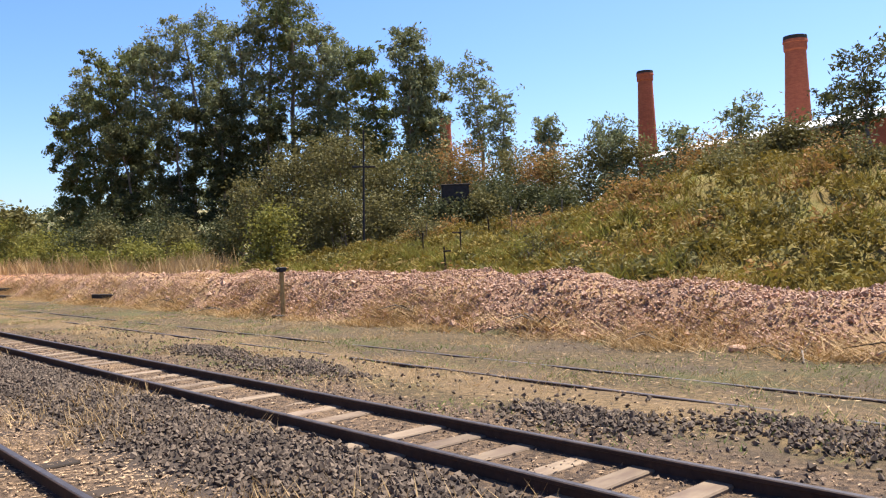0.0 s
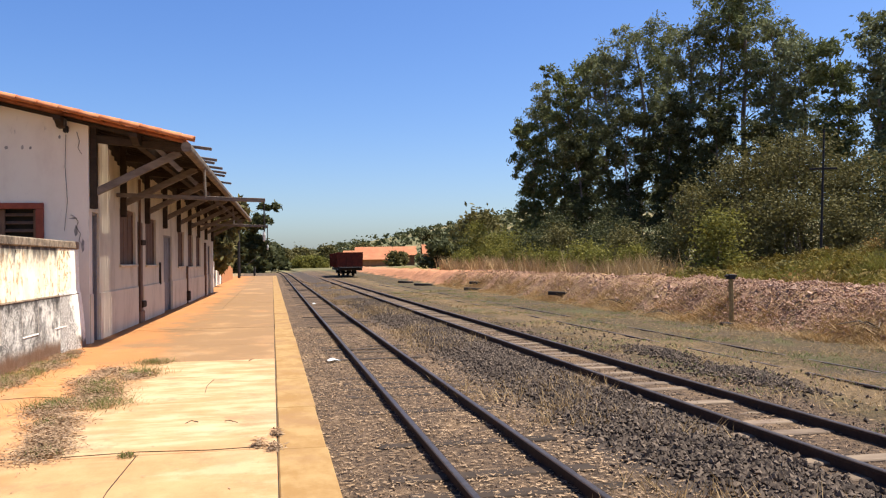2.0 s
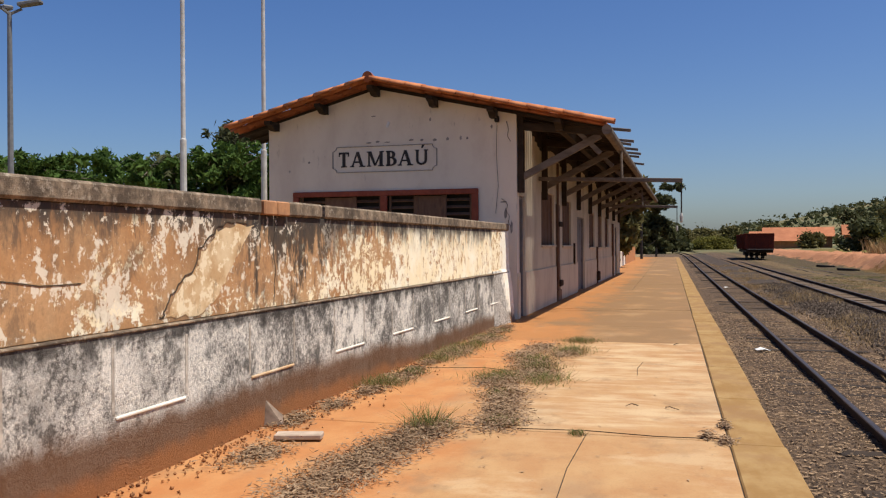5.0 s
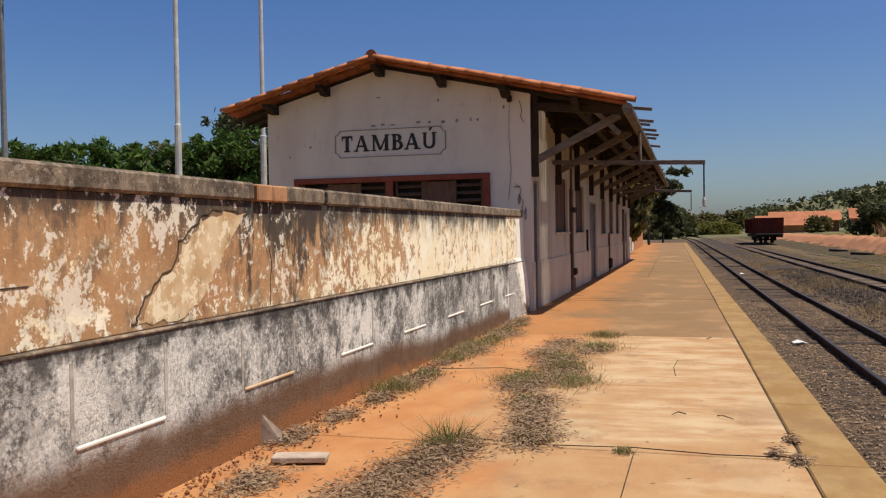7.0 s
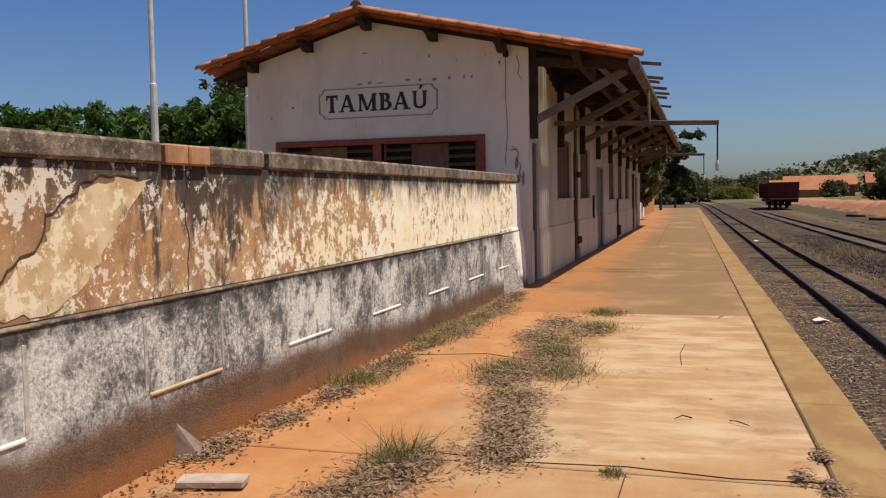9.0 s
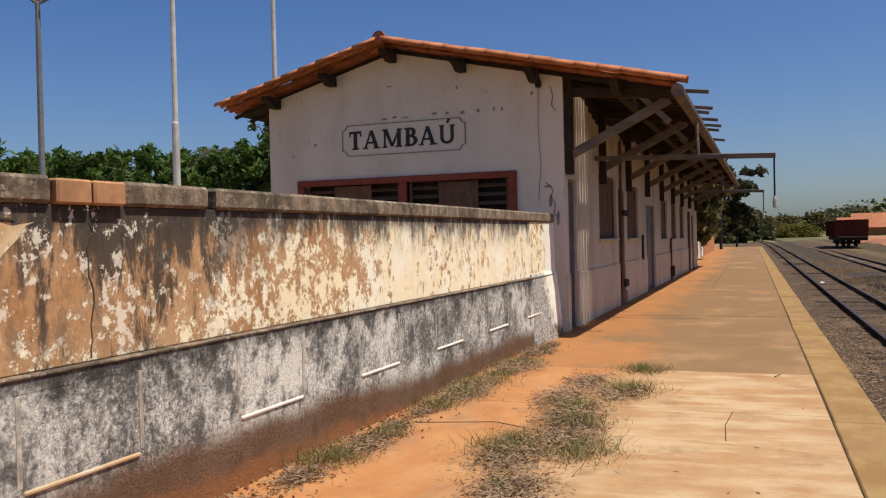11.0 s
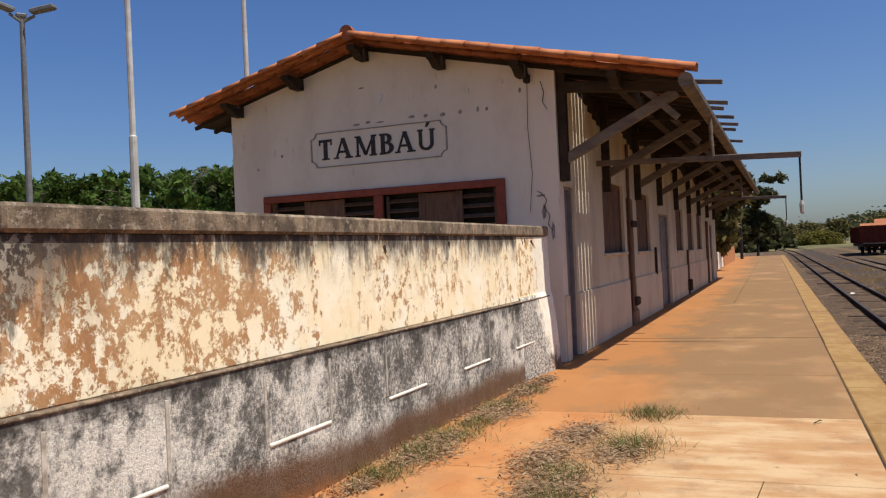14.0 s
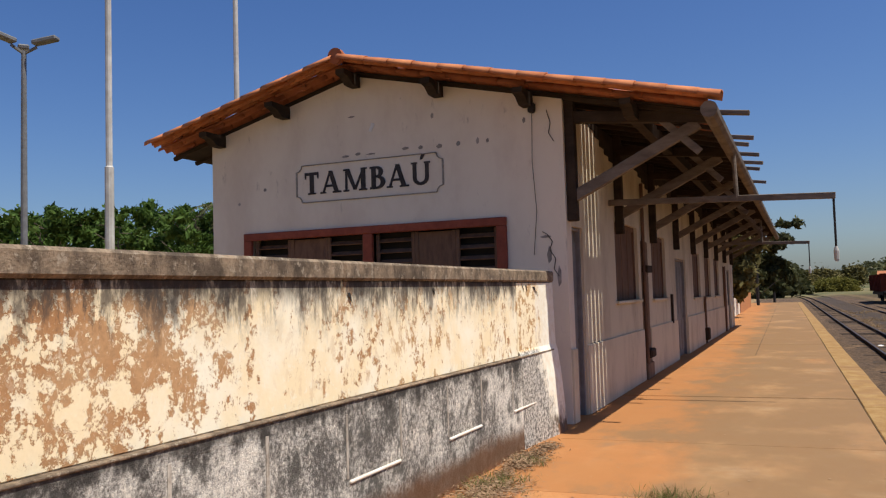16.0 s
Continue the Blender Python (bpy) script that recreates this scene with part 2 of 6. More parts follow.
def platform_material():
    """Cream cement slabs with orange soil trodden over them."""
    k = Nodes("soiled_concrete", 0.9)
    x, y = k.axis(0), k.axis(1)
    big = k.noise(0.55, 5, 0.62)
    mid = k.noise(2.6, 6, 0.65, (1, 0.6, 1), 3.0)
    fine = k.noise(60, 4, 0.7)
    worn = k.noise(1.5, 7, 0.62, (0.8, 1.25, 1), 8.0)
    c = k.mix(k.ramp(mid, 0.35, 0.7), (0.40, 0.205, 0.085), (0.47, 0.28, 0.125))
    c = k.mix(k.ramp(worn, 0.52, 0.68, 0, 0.75), c, (0.54, 0.37, 0.20))
    c = k.mix(k.math('MULTIPLY', k.random(), 0.4), c, (0.40, 0.235, 0.115))
    toward = k.ramp(x, -1.6, -3.3)
    past = k.ramp(y, 14.36, 14.44)
    pale = k.math('MULTIPLY', k.math('MULTIPLY', k.ramp(y, 7.0, 7.8), k.ramp(y, 14.44, 14.36)), k.ramp(k.math('ADD', x, k.math('MULTIPLY', mid, 1.2)), -1.9, -1.2))
    c = k.mix(k.math('MULTIPLY', pale, k.ramp(k.math('ADD', k.math('MULTIPLY', worn, 0.5), k.math('MULTIPLY', k.noise(3.2, 8, 0.7, (0.35, 1.4, 1), 87.0), 0.5)), 0.42, 0.60, 0.0, 0.85)), c, (0.55, 0.385, 0.215))
    soil = k.math('ADD', k.math('MULTIPLY', big, 0.8), k.math('ADD', k.math('MULTIPLY', toward, 0.36), k.math('MULTIPLY', past, 0.10)))
    c = k.mix(k.ramp(soil, 0.52, 0.74, 0, 0.95), c, k.mix(k.ramp(mid, 0.3, 0.75), (0.42, 0.165, 0.055), (0.50, 0.24, 0.09)))
    c = k.mix(k.ramp(k.noise(0.9, 5, 0.6, (1, 0.5, 1), 12.0), 0.52, 0.70, 0, 0.5), c, (0.30, 0.20, 0.115))
    c = k.mix(k.math('MULTIPLY', past, k.ramp(k.noise(0.7, 4, 0.6, (1, 0.6, 1), 25.0), 0.30, 0.52, 0.35, 0.9)), c, k.mix(k.ramp(k.math('ADD', x, k.math('MULTIPLY', k.math('SUBTRACT', k.noise(0.9, 7, 0.65, (1, 0.5, 1), 44.0), 0.5), 4.5)), -2.3, -3.2), (0.225, 0.13, 0.06), (0.37, 0.16, 0.054)))
    c = k.mix(k.ramp(k.noise(1.9, 8, 0.7, (1, 0.7, 1), 81.0), 0.54, 0.70, 0, 0.55), c, (0.25, 0.15, 0.08))
    c = k.mix(k.ramp(fine, 0.52, 0.75, 0, 0.45), c, (0.22, 0.13, 0.07))
    return k.done(c, k.math('ADD', mid, k.math('MULTIPLY', fine, 0.35)), 0.006)


def edge_material():
    k = Nodes("faded_yellow_edge", 0.88)
    mid = k.noise(3.2, 6, 0.65, (1, 0.6, 1))
    fine = k.noise(50, 4, 0.7)
    c = k.mix(k.ramp(mid, 0.35, 0.66), (0.28, 0.155, 0.052), (0.36, 0.225, 0.09))
    c = k.mix(k.ramp(k.noise(1.3, 5, 0.6, (1, 1, 1), 4.4), 0.48, 0.66, 0, 0.75), c, (0.27, 0.15, 0.065))
    c = k.mix(k.ramp(fine, 0.55, 0.75, 0, 0.4), c, (0.22, 0.14, 0.07))
    return k.done(c, fine, 0.004)


def ground_material():
    """One sheet of ground: cinder and gravel by the tracks, dry grass, pink rubble, green slope."""
    k = Nodes("ground_earth", 0.97)
    x, y, z = k.axis(0), k.axis(1), k.axis(2)
    big = k.noise(0.22, 5, 0.6)
    mid = k.noise(1.4, 6, 0.65, (1, 0.55, 1), 2.0)
    fine = k.noise(13, 6, 0.75, (1, 1, 1), 5.0)
    grit = k.noise(55, 4, 0.75)
    # cinder and dead leaves between the rails
    c = k.mix(k.ramp(fine, 0.35, 0.65), (0.036, 0.024, 0.017), (0.16, 0.102, 0.06))
    c = k.mix(k.ramp(mid, 0.5, 0.68, 0, 0.6), c, (0.24, 0.15, 0.08))
    c = k.mix(k.ramp(grit, 0.6, 0.75, 0, 0.5), c, (0.27, 0.20, 0.145))
    # darkened under the ballast heap: shade between the stones put into the colour
    bed = k.math('MULTIPLY', k.ramp(k.math('ADD', x, k.math('MULTIPLY', mid, 0.5)), 2.75, 3.1), k.ramp(k.math('ADD', x, k.math('MULTIPLY', mid, 0.4)), 4.6, 4.3))
    c = k.mix(k.math('MULTIPLY', bed, 0.8), c, (0.055, 0.042, 0.034))
    # dry grass beyond the second track
    wob = k.math('ADD', x, k.math('MULTIPLY', k.math('SUBTRACT', mid, 0.5), 2.6))
    grass = k.mix(k.ramp(fine, 0.35, 0.68), (0.03, 0.023, 0.012), (0.15, 0.10, 0.047))
    grass = k.mix(k.ramp(k.noise(0.8, 5, 0.6, (1, 0.45, 1), 9.1), 0.52, 0.64, 0, 0.6), grass, (0.075, 0.075, 0.026))
    grass = k.mix(k.ramp(k.noise(1.1, 5, 0.65, (1, 0.5, 1), 17.0), 0.48, 0.62, 0, 0.8), grass, (0.075, 0.053, 0.034))
    c = k.mix(k.ramp(wob, 5.8, 6.6), c, grass)
    track = k.math('MULTIPLY', k.ramp(wob, 6.5, 7.2), k.ramp(wob, 8.6, 7.8))
    c = k.mix(k.math('MULTIPLY', track, k.ramp(fine, 0.3, 0.6, 0.15, 0.6)), c, (0.21, 0.135, 0.068))
    # pink rubble
    rubble = k.mix(k.ramp(fine, 0.34, 0.66), (0.11, 0.058, 0.034), (0.31, 0.18, 0.11))
    rubble = k.mix(k.ramp(grit, 0.58, 0.72, 0, 0.6), rubble, (0.48, 0.33, 0.23))
    rubble = k.mix(k.ramp(k.noise(1.0, 5, 0.6, (1, 1, 1), 21.0), 0.48, 0.64, 0, 0.7), rubble, (0.30, 0.19, 0.09))
    far = k.ramp(y, 38, 75)
    rubble = k.mix(k.math('MULTIPLY', far, 0.75), rubble, (0.47, 0.20, 0.095))
    c = k.mix(k.ramp(wob, 11.5, 12.1), c, rubble)
    # slope
    slope = k.mix(k.ramp(k.noise(0.5, 5, 0.6, (1, 1, 1), 31.0), 0.35, 0.65), (0.17, 0.11, 0.035), (0.15, 0.135, 0.032))
    slope = k.mix(k.ramp(fine, 0.5, 0.75, 0, 0.6), slope, (0.10, 0.07, 0.03))
    c = k.mix(k.ramp(wob, 15.8, 16.6), c, slope)
    # the far land
    land = k.mix(k.ramp(k.noise(0.03, 6, 0.6, (1, 1, 1), 3.0), 0.35, 0.65), (0.07, 0.085, 0.035), (0.22, 0.17, 0.08))
    c = k.mix(k.ramp(y, 130, 170), c, land)
    c = k.mix(k.ramp(x, -4.5, -5.5), c, k.mix(k.ramp(fine, 0.3, 0.7), (0.20, 0.15, 0.07), (0.36, 0.23, 0.12)))
    return k.done(c, k.math('ADD', fine, k.math('MULTIPLY', grit, 0.6)), 0.05, 0.7)


def leaf_material(name, a, b, trans=0.25):
    k = Nodes(name, 0.8)
    r = k.random(True)
    c = k.mix(k.math('ADD', k.math('MULTIPLY', r, 0.6), 0.2), a, b)
    c = k.mix(k.ramp(k.noise(0.35, 3), 0.35, 0.7, 0, 0.4), c, tuple(0.5 * v for v in a))
    k.link(c, k.b.inputs["Base Color"])
    out = k.t.nodes["Material Output"]
    tr = k.n("ShaderNodeBsdfTranslucent")
    k.link(c, tr.inputs["Color"])
    ms = k.n("ShaderNodeMixShader")
    ms.inputs[0].default_value = trans
    k.link(k.b.outputs[0], ms.inputs[1])
    k.link(tr.outputs[0], ms.inputs[2])
    k.link(ms.outputs[0], out.inputs["Surface"])
    return k.m


M_UPPER, M_LOWER = upper_wall_material(), lower_wall_material()
M_CAP = cap_material()
M_OLDBRICK = simple("sooty_old_brick", (0.52, 0.26, 0.12), (0.34, 0.17, 0.085), 6)
M_SOIL = simple("orange_soil_crumbs", (0.40, 0.17, 0.06), (0.27, 0.13, 0.06), 8, spread=0.5, island=True)
M_BRICK = simple("orange_brick", (0.52, 0.24, 0.10), (0.40, 0.17, 0.07), 9)
M_WHITE = simple("whitewash", (0.84, 0.80, 0.70), (0.70, 0.61, 0.48), 5)
M_SILL = simple("soiled_whitewash", (0.70, 0.56, 0.38), (0.48, 0.27, 0.11), 4)
M_STILE = simple("pale_stile_render", (0.60, 0.54, 0.45), (0.26, 0.22, 0.17), 11)
M_GABLE = plaster_material("grey_white_plaster", (0.75, 0.66, 0.53), (0.58, 0.47, 0.37))
M_SIDE = plaster_material("stained_plaster", (0.64, 0.555, 0.405), (0.36, 0.28, 0.185))
M_RED = simple("red_brown_paint", (0.30, 0.075, 0.04), (0.22, 0.05, 0.028), 8, 0.6)
M_DARKWOOD = simple("weathered_dark_wood", (0.06, 0.04, 0.026), (0.026, 0.018, 0.012), 7, stretch=(0.3, 0.3, 1))
M_GREYWOOD = simple("grey_wood", (0.24, 0.19, 0.145), (0.12, 0.092, 0.07), 9, stretch=(0.3, 0.3, 1))
M_SHUTTER = simple("brown_shutter", (0.20, 0.11, 0.065), (0.11, 0.06, 0.04), 9, 0.7, stretch=(1, 1, 0.3))
M_GREYDOOR = simple("grey_door_paint", (0.26, 0.245, 0.235), (0.19, 0.175, 0.165), 6, 0.6)
M_DARK = simple("dark_interior", (0.03, 0.025, 0.02), (0.02, 0.017, 0.015), 3)
M_TILE = simple("clay_tile", (0.64, 0.25, 0.105), (0.52, 0.17, 0.07), 5, 0.85, spread=0.3)
M_TILES = simple("clay_tiles_rows", (0.46, 0.165, 0.075), (0.36, 0.11, 0.05), 5, 0.85, spread=0.35, island=True)
M_LETTER = simple("black_letter_paint", (0.035, 0.033, 0.035), (0.07, 0.06, 0.055), 12)
M_FRAMELINE = simple("faded_grey_line", (0.38, 0.34, 0.29), (0.20, 0.175, 0.15), 9)
M_PLATFORM, M_EDGE, M_GROUND = platform_material(), edge_material(), ground_material()
M_JOINT = simple("dark_joint", (0.10, 0.07, 0.045), (0.06, 0.045, 0.03), 10)
M_RAIL = simple("rusty_rail_side", (0.055, 0.034, 0.026), (0.03, 0.02, 0.017), 14, 0.85)
M_RAILTOP = simple("dull_rail_top", (0.10, 0.085, 0.08), (0.06, 0.05, 0.048), 14, 0.5, 0.6)
M_TIE = simple("grey_sleeper", (0.26, 0.19, 0.125), (0.15, 0.10, 0.07), 8, stretch=(0.3, 1, 1), spread=0.5)
M_STONE = simple("basalt_ballast", (0.215, 0.155, 0.108), (0.09, 0.064, 0.046), 8, spread=0.8, island=True)
M_GRIT = simple("brown_track_grit", (0.30, 0.205, 0.135), (0.13, 0.085, 0.055), 8, spread=0.7, island=True)
M_RUBBLE = simple("pink_rubble_stones", (0.55, 0.37, 0.265), (0.36, 0.19, 0.11), 8, spread=0.5, island=True)
M_RUST = simple("rusted_wagon_steel", (0.17, 0.032, 0.014), (0.085, 0.022, 0.013), 3, 0.8)
M_BLACK = simple("black_iron", (0.04, 0.034, 0.03), (0.025, 0.02, 0.018), 6, 0.7)
M_STEELPOLE = simple("pale_painted_pole", (0.62, 0.60, 0.55), (0.46, 0.42, 0.36), 5, 0.5)
M_GREYPOLE = simple("grey_lamp_pole", (0.20, 0.20, 0.20), (0.14, 0.14, 0.14), 5, 0.5)
M_CHIMNEY = simple("red_brick_chimney", (0.38, 0.115, 0.06), (0.27, 0.07, 0.04), 2.5, stretch=(1, 1, 3))
M_BARK = simple("eucalyptus_bark", (0.24, 0.19, 0.145), (0.11, 0.085, 0.065), 3, stretch=(1, 1, 0.3))
M_ROOFFAR = simple("far_clay_roof", (0.46, 0.18, 0.085), (0.36, 0.13, 0.06), 0.6)
M_PAPER = simple("white_scrap", (0.8, 0.78, 0.74), (0.7, 0.68, 0.64), 9)
L_EUC = leaf_material("eucalyptus_leaves", (0.10, 0.112, 0.05), (0.30, 0.31, 0.155), 0.22)
L_GUM = leaf_material("olive_eucalyptus_leaves", (0.075, 0.088, 0.028), (0.23, 0.245, 0.09), 0.22)
L_DARK = leaf_material("dark_shrub_leaves", (0.05, 0.056, 0.022), (0.115, 0.115, 0.044))
L_OLIVE = leaf_material("olive_shrub_leaves", (0.11, 0.10, 0.034), (0.20, 0.165, 0.058))
L_BRIGHT = leaf_material("bright_green_leaves", (0.04, 0.085, 0.014), (0.12, 0.19, 0.036))
L_YELLOW = leaf_material("yellow_green_blades", (0.125, 0.125, 0.024), (0.27, 0.235, 0.052), 0.35)
L_SLOPE = leaf_material("slope_grass_blades", (0.12, 0.092, 0.017), (0.27, 0.19, 0.038), 0.25)
L_RUST = leaf_material("rust_brown_leaves", (0.26, 0.14, 0.045), (0.36, 0.21, 0.07))
L_STRAW = leaf_material("dry_straw_blades", (0.29, 0.185, 0.083), (0.50, 0.345, 0.175), 0.2)
L_WEED = leaf_material("weed_blades", (0.075, 0.115, 0.022), (0.23, 0.25, 0.075), 0.25)
L_CRISP = leaf_material("crisp_pale_leaves", (0.17, 0.10, 0.055), (0.52, 0.355, 0.21), 0.05)
L_LITTER = leaf_material("dead_leaf_litter", (0.17, 0.10, 0.055), (0.50, 0.34, 0.20), 0.05)


# ---- building blocks ----
class Geo:
    """Collects vertices and faces for one mesh."""

    def __init__(self):
        self.v, self.f = [], []

    def add(self, vs, fs):
        n = len(self.v)
        self.v += [tuple(p) for p in vs]
        self.f += [tuple(i + n for i in f) for f in fs]
        return self

    def box(self, x0, x1, y0, y1, z0, z1, b=0.0, m=None):
        if b <= 0:
            vs = [(x, y, z) for x in (x0, x1) for y in (y0, y1) for z in (z0, z1)]
            fs = [(0, 1, 3, 2), (4, 6, 7, 5), (0, 4, 5, 1), (2, 3, 7, 6), (0, 2, 6, 4), (1, 5, 7, 3)]
        else:
            b = min(b, (x1 - x0) * 0.45, (y1 - y0) * 0.45, (z1 - z0) * 0.45)
            vs, key = [], {}
            for i in (0, 1):
                for j in (0, 1):
                    for k in (0, 1):
                        for ax in range(3):
                            p = [(x0, x1)[i], (y0, y1)[j], (z0, z1)[k]]
                            for q in range(3):
                                if q != ax:
                                    p[q] += b if (i, j, k)[q] == 0 else -b
                            key[(i, j, k, ax)] = len(vs)
                            vs.append(p)
            fs = []
            for ax in range(3):
                o = [q for q in range(3) if q != ax]
                for s in (0, 1):
                    ring = []
                    for u, w in ((0, 0), (1, 0), (1, 1), (0, 1)):
                        c = [0, 0, 0]
                        c[ax], c[o[0]], c[o[1]] = s, u, w
                        ring.append(key[(*c, ax)])
                    fs.append(tuple(ring if (s == 1) == (ax != 1) else ring[::-1]))
            for ax in range(3):
                o = [q for q in range(3) if q != ax]
                for u in (0, 1):
                    for w in (0, 1):
                        c0, c1 = [0, 0, 0], [0, 0, 0]
                        c0[ax], c1[ax] = 0, 1
                        c0[o[0]] = c1[o[0]] = u
                        c0[o[1]] = c1[o[1]] = w
                        ring = [key[(*c0, o[0])], key[(*c1, o[0])], key[(*c1, o[1])], key[(*c0, o[1])]]
                        fs.append(tuple(ring if ((u == w) == (ax != 1)) else ring[::-1]))
            for i in (0, 1):
                for j in (0, 1):
                    for k in (0, 1):
                        ring = [key[(i, j, k, a)] for a in range(3)]
                        fs.append(tuple(ring if (i + j + k) % 2 else ring[::-1]))
        if m is not None:
            vs = [m @ Vector(p) for p in vs]
        return self.add(vs, fs)

    def beam(self, p, q, w, h, b=0.008):
        """A squared timber from p to q."""
        p, q = Vector(p), Vector(q)
        d = q - p
        turn = d.to_track_quat('Y', 'Z').to_matrix().to_4x4()
        return self.box(-w / 2, w / 2, 0, d.length, -h / 2, h / 2, b, Matrix.Translation(p) @ turn)

    def tube(self, pts, radii, n=8, cap=True):
        rings, vs, fs = [], [], []
        pts = [Vector(p) for p in pts]
        for i, p in enumerate(pts):
            d = (pts[min(i + 1, len(pts) - 1)] - pts[max(i - 1, 0)]).normalized()
            a = d.orthogonal().normalized() if abs(d.z) < 0.95 else Vector((1, 0, 0)).cross(d).normalized()
            c = d.cross(a)
            rings.append(len(vs))
            vs += [p + float(radii[i]) * (math.cos(t) * a + math.sin(t) * c) for t in [2 * math.pi * j / n for j in range(n)]]
        for i in range(len(pts) - 1):
            for j in range(n):
                fs.append((rings[i] + j, rings[i] + (j + 1) % n, rings[i + 1] + (j + 1) % n, rings[i + 1] + j))
        if cap:
            fs.append(tuple(range(n))[::-1])
            fs.append(tuple(rings[-1] + j for j in range(n)))
        return self.add(vs, fs)

    def prism(self, outline, y0, y1):
        """An outline in x and z, drawn out along y."""
        n = len(outline)
        vs = [(x, y0, z) for x, z in outline] + [(x, y1, z) for x, z in outline]
        fs = [tuple(range(n)), tuple(range(2 * n - 1, n - 1, -1))]
        fs += [(i, n + i, n + (i + 1) % n, (i + 1) % n) for i in range(n)]
        return self.add(vs, fs)

    def mesh(self, name, smooth=False):
        me = bpy.data.meshes.new(name)
        me.from_pydata(self.v, [], self.f)
        bm = bmesh.new()
        bm.from_mesh(me)
        bmesh.ops.recalc_face_normals(bm, faces=bm.faces)
        bm.to_mesh(me)
        bm.free()
        if smooth:
            me.shade_smooth()
        return me


def part(name, geo, material, parent=None, label="", smooth=False, m=None):
    me = geo if isinstance(geo, bpy.types.Mesh) else geo.mesh(name, smooth)
    if not me.materials:
        me.materials.append(material)
    ob = new(name, me)
    if parent is not None:
        ob.parent = parent
    if m is not None:
        ob.matrix_basis = m
    if label:
        ob["label"] = label
    return ob


def thing(name, label, category, m=None, group="", kind=""):
    ob = new(name)
    ob.empty_display_size = 0.2
    if m is not None:
        ob.matrix_basis = m
    return tagged(ob, label, category, group, kind)


def fast_mesh(name, verts, k):
    """A mesh of separate polygons of k corners each, from an array of corners."""
    n = len(verts) // k
    me = bpy.data.meshes.new(name)
    me.vertices.add(n * k)
    me.vertices.foreach_set("co", np.asarray(verts, dtype=np.float32).ravel())
    me.loops.add(n * k)
    me.loops.foreach_set("vertex_index", np.arange(n * k, dtype=np.int32))
    me.polygons.add(n)
    me.polygons.foreach_set("loop_start", np.arange(0, n * k, k, dtype=np.int32))
    me.update(calc_edges=True)
    return me


def leaves(centres, size, rng, long=1.8, droop=0.5):
    """Bent leaf sprays (two-sided quads) round the given centres."""
    n = len(centres)
    a = rng.normal(size=(n, 3))
    a[:, 2] = a[:, 2] * 0.6 - droop
    a /= np.linalg.norm(a, axis=1)[:, None]
    r = rng.normal(size=(n, 3))
    b = np.cross(a, r)
    b /= np.linalg.norm(b, axis=1)[:, None]
    s = size * rng.uniform(0.55, 1.35, n)[:, None]
    a, b = a * s * long / 2, b * s / 2
    q = np.stack([centres - a, centres + b * 0.8 - a * 0.1, centres + a, centres - b * 0.8 - a * 0.1], axis=1)
    return q.reshape(-1, 3)


def blades(bases, height, width, rng, lean=0.45):
    """Grass blades: one bent triangle each."""
    n = len(bases)
    ang = rng.uniform(0, 2 * math.pi, n)
    h = height * rng.uniform(0.5, 1.25, n)
    tip = bases + np.stack([np.cos(ang) * h * lean * rng.uniform(0, 1.6, n), np.sin(ang) * h * lean * rng.uniform(0, 1.6, n), h], axis=1)
    side = rng.uniform(0, 2 * math.pi, n)
    w = np.stack([np.cos(side), np.sin(side), 0 * side], axis=1) * (width * rng.uniform(0.6, 1.3, n))[:, None]
    return np.stack([bases - w, bases + w, tip], axis=1).reshape(-1, 3)


# ---- ground ----
def smooth(a, b, v):
    t = np.clip((v - a) / (b - a), 0, 1)
    return t * t * (3 - 2 * t)


def wave(x, y, f, s):
    """Smooth uneven relief between about -1 and 1."""
    u = x + 0.35 * np.sin(0.6 * f * y + s)
    v = y + 0.35 * np.sin(0.7 * f * x + 2 * s)
    return (np.sin(f * (u + 0.31 * v) + s) + np.sin(f * (0.83 * v - 0.52 * u) * 1.27 + 2.3 * s) + np.sin(f * (0.4 * u + 0.9 * v) * 1.71 + 3.1 * s)) / 2.2


HEAPS = [(7.1, 3.0, 0.45, 1.5), (6.45, 5.9, 0.4, 0.8), (6.7, 11.8, 0.4, 1.3), (6.85, 15.0, 0.35, 1.1)]


def shoulder(x, y):
    """How much the low heaps of ballast past the second track rise, 0 to 1."""
    return np.clip(sum(np.exp(-((x - a) / c) ** 2 - ((y - b) / d) ** 2) for a, b, c, d in HEAPS), 0, 1)


def relief(x, y):
    k = np.where(x < 11.7, np.where(x < 6.2, 0.010, 0.022), np.where(x < 16.7, 0.13, 0.22)) * smooth(0.2, 1.0, x) * (1 - smooth(60, 75, x)) * (1 - smooth(140, 170, y)) * (y > -22)
    near = (1 - smooth(40, 60, y)) * (x > 0.2) * (x < 9)
    return k * (wave(x, y, 1.6, 0.7) + 0.45 * wave(x, y, 5.1, 2.2)) + near * (0.06 * np.exp(-((x - 3.55) / 0.5) ** 2) + 0.07 * shoulder(x, y))


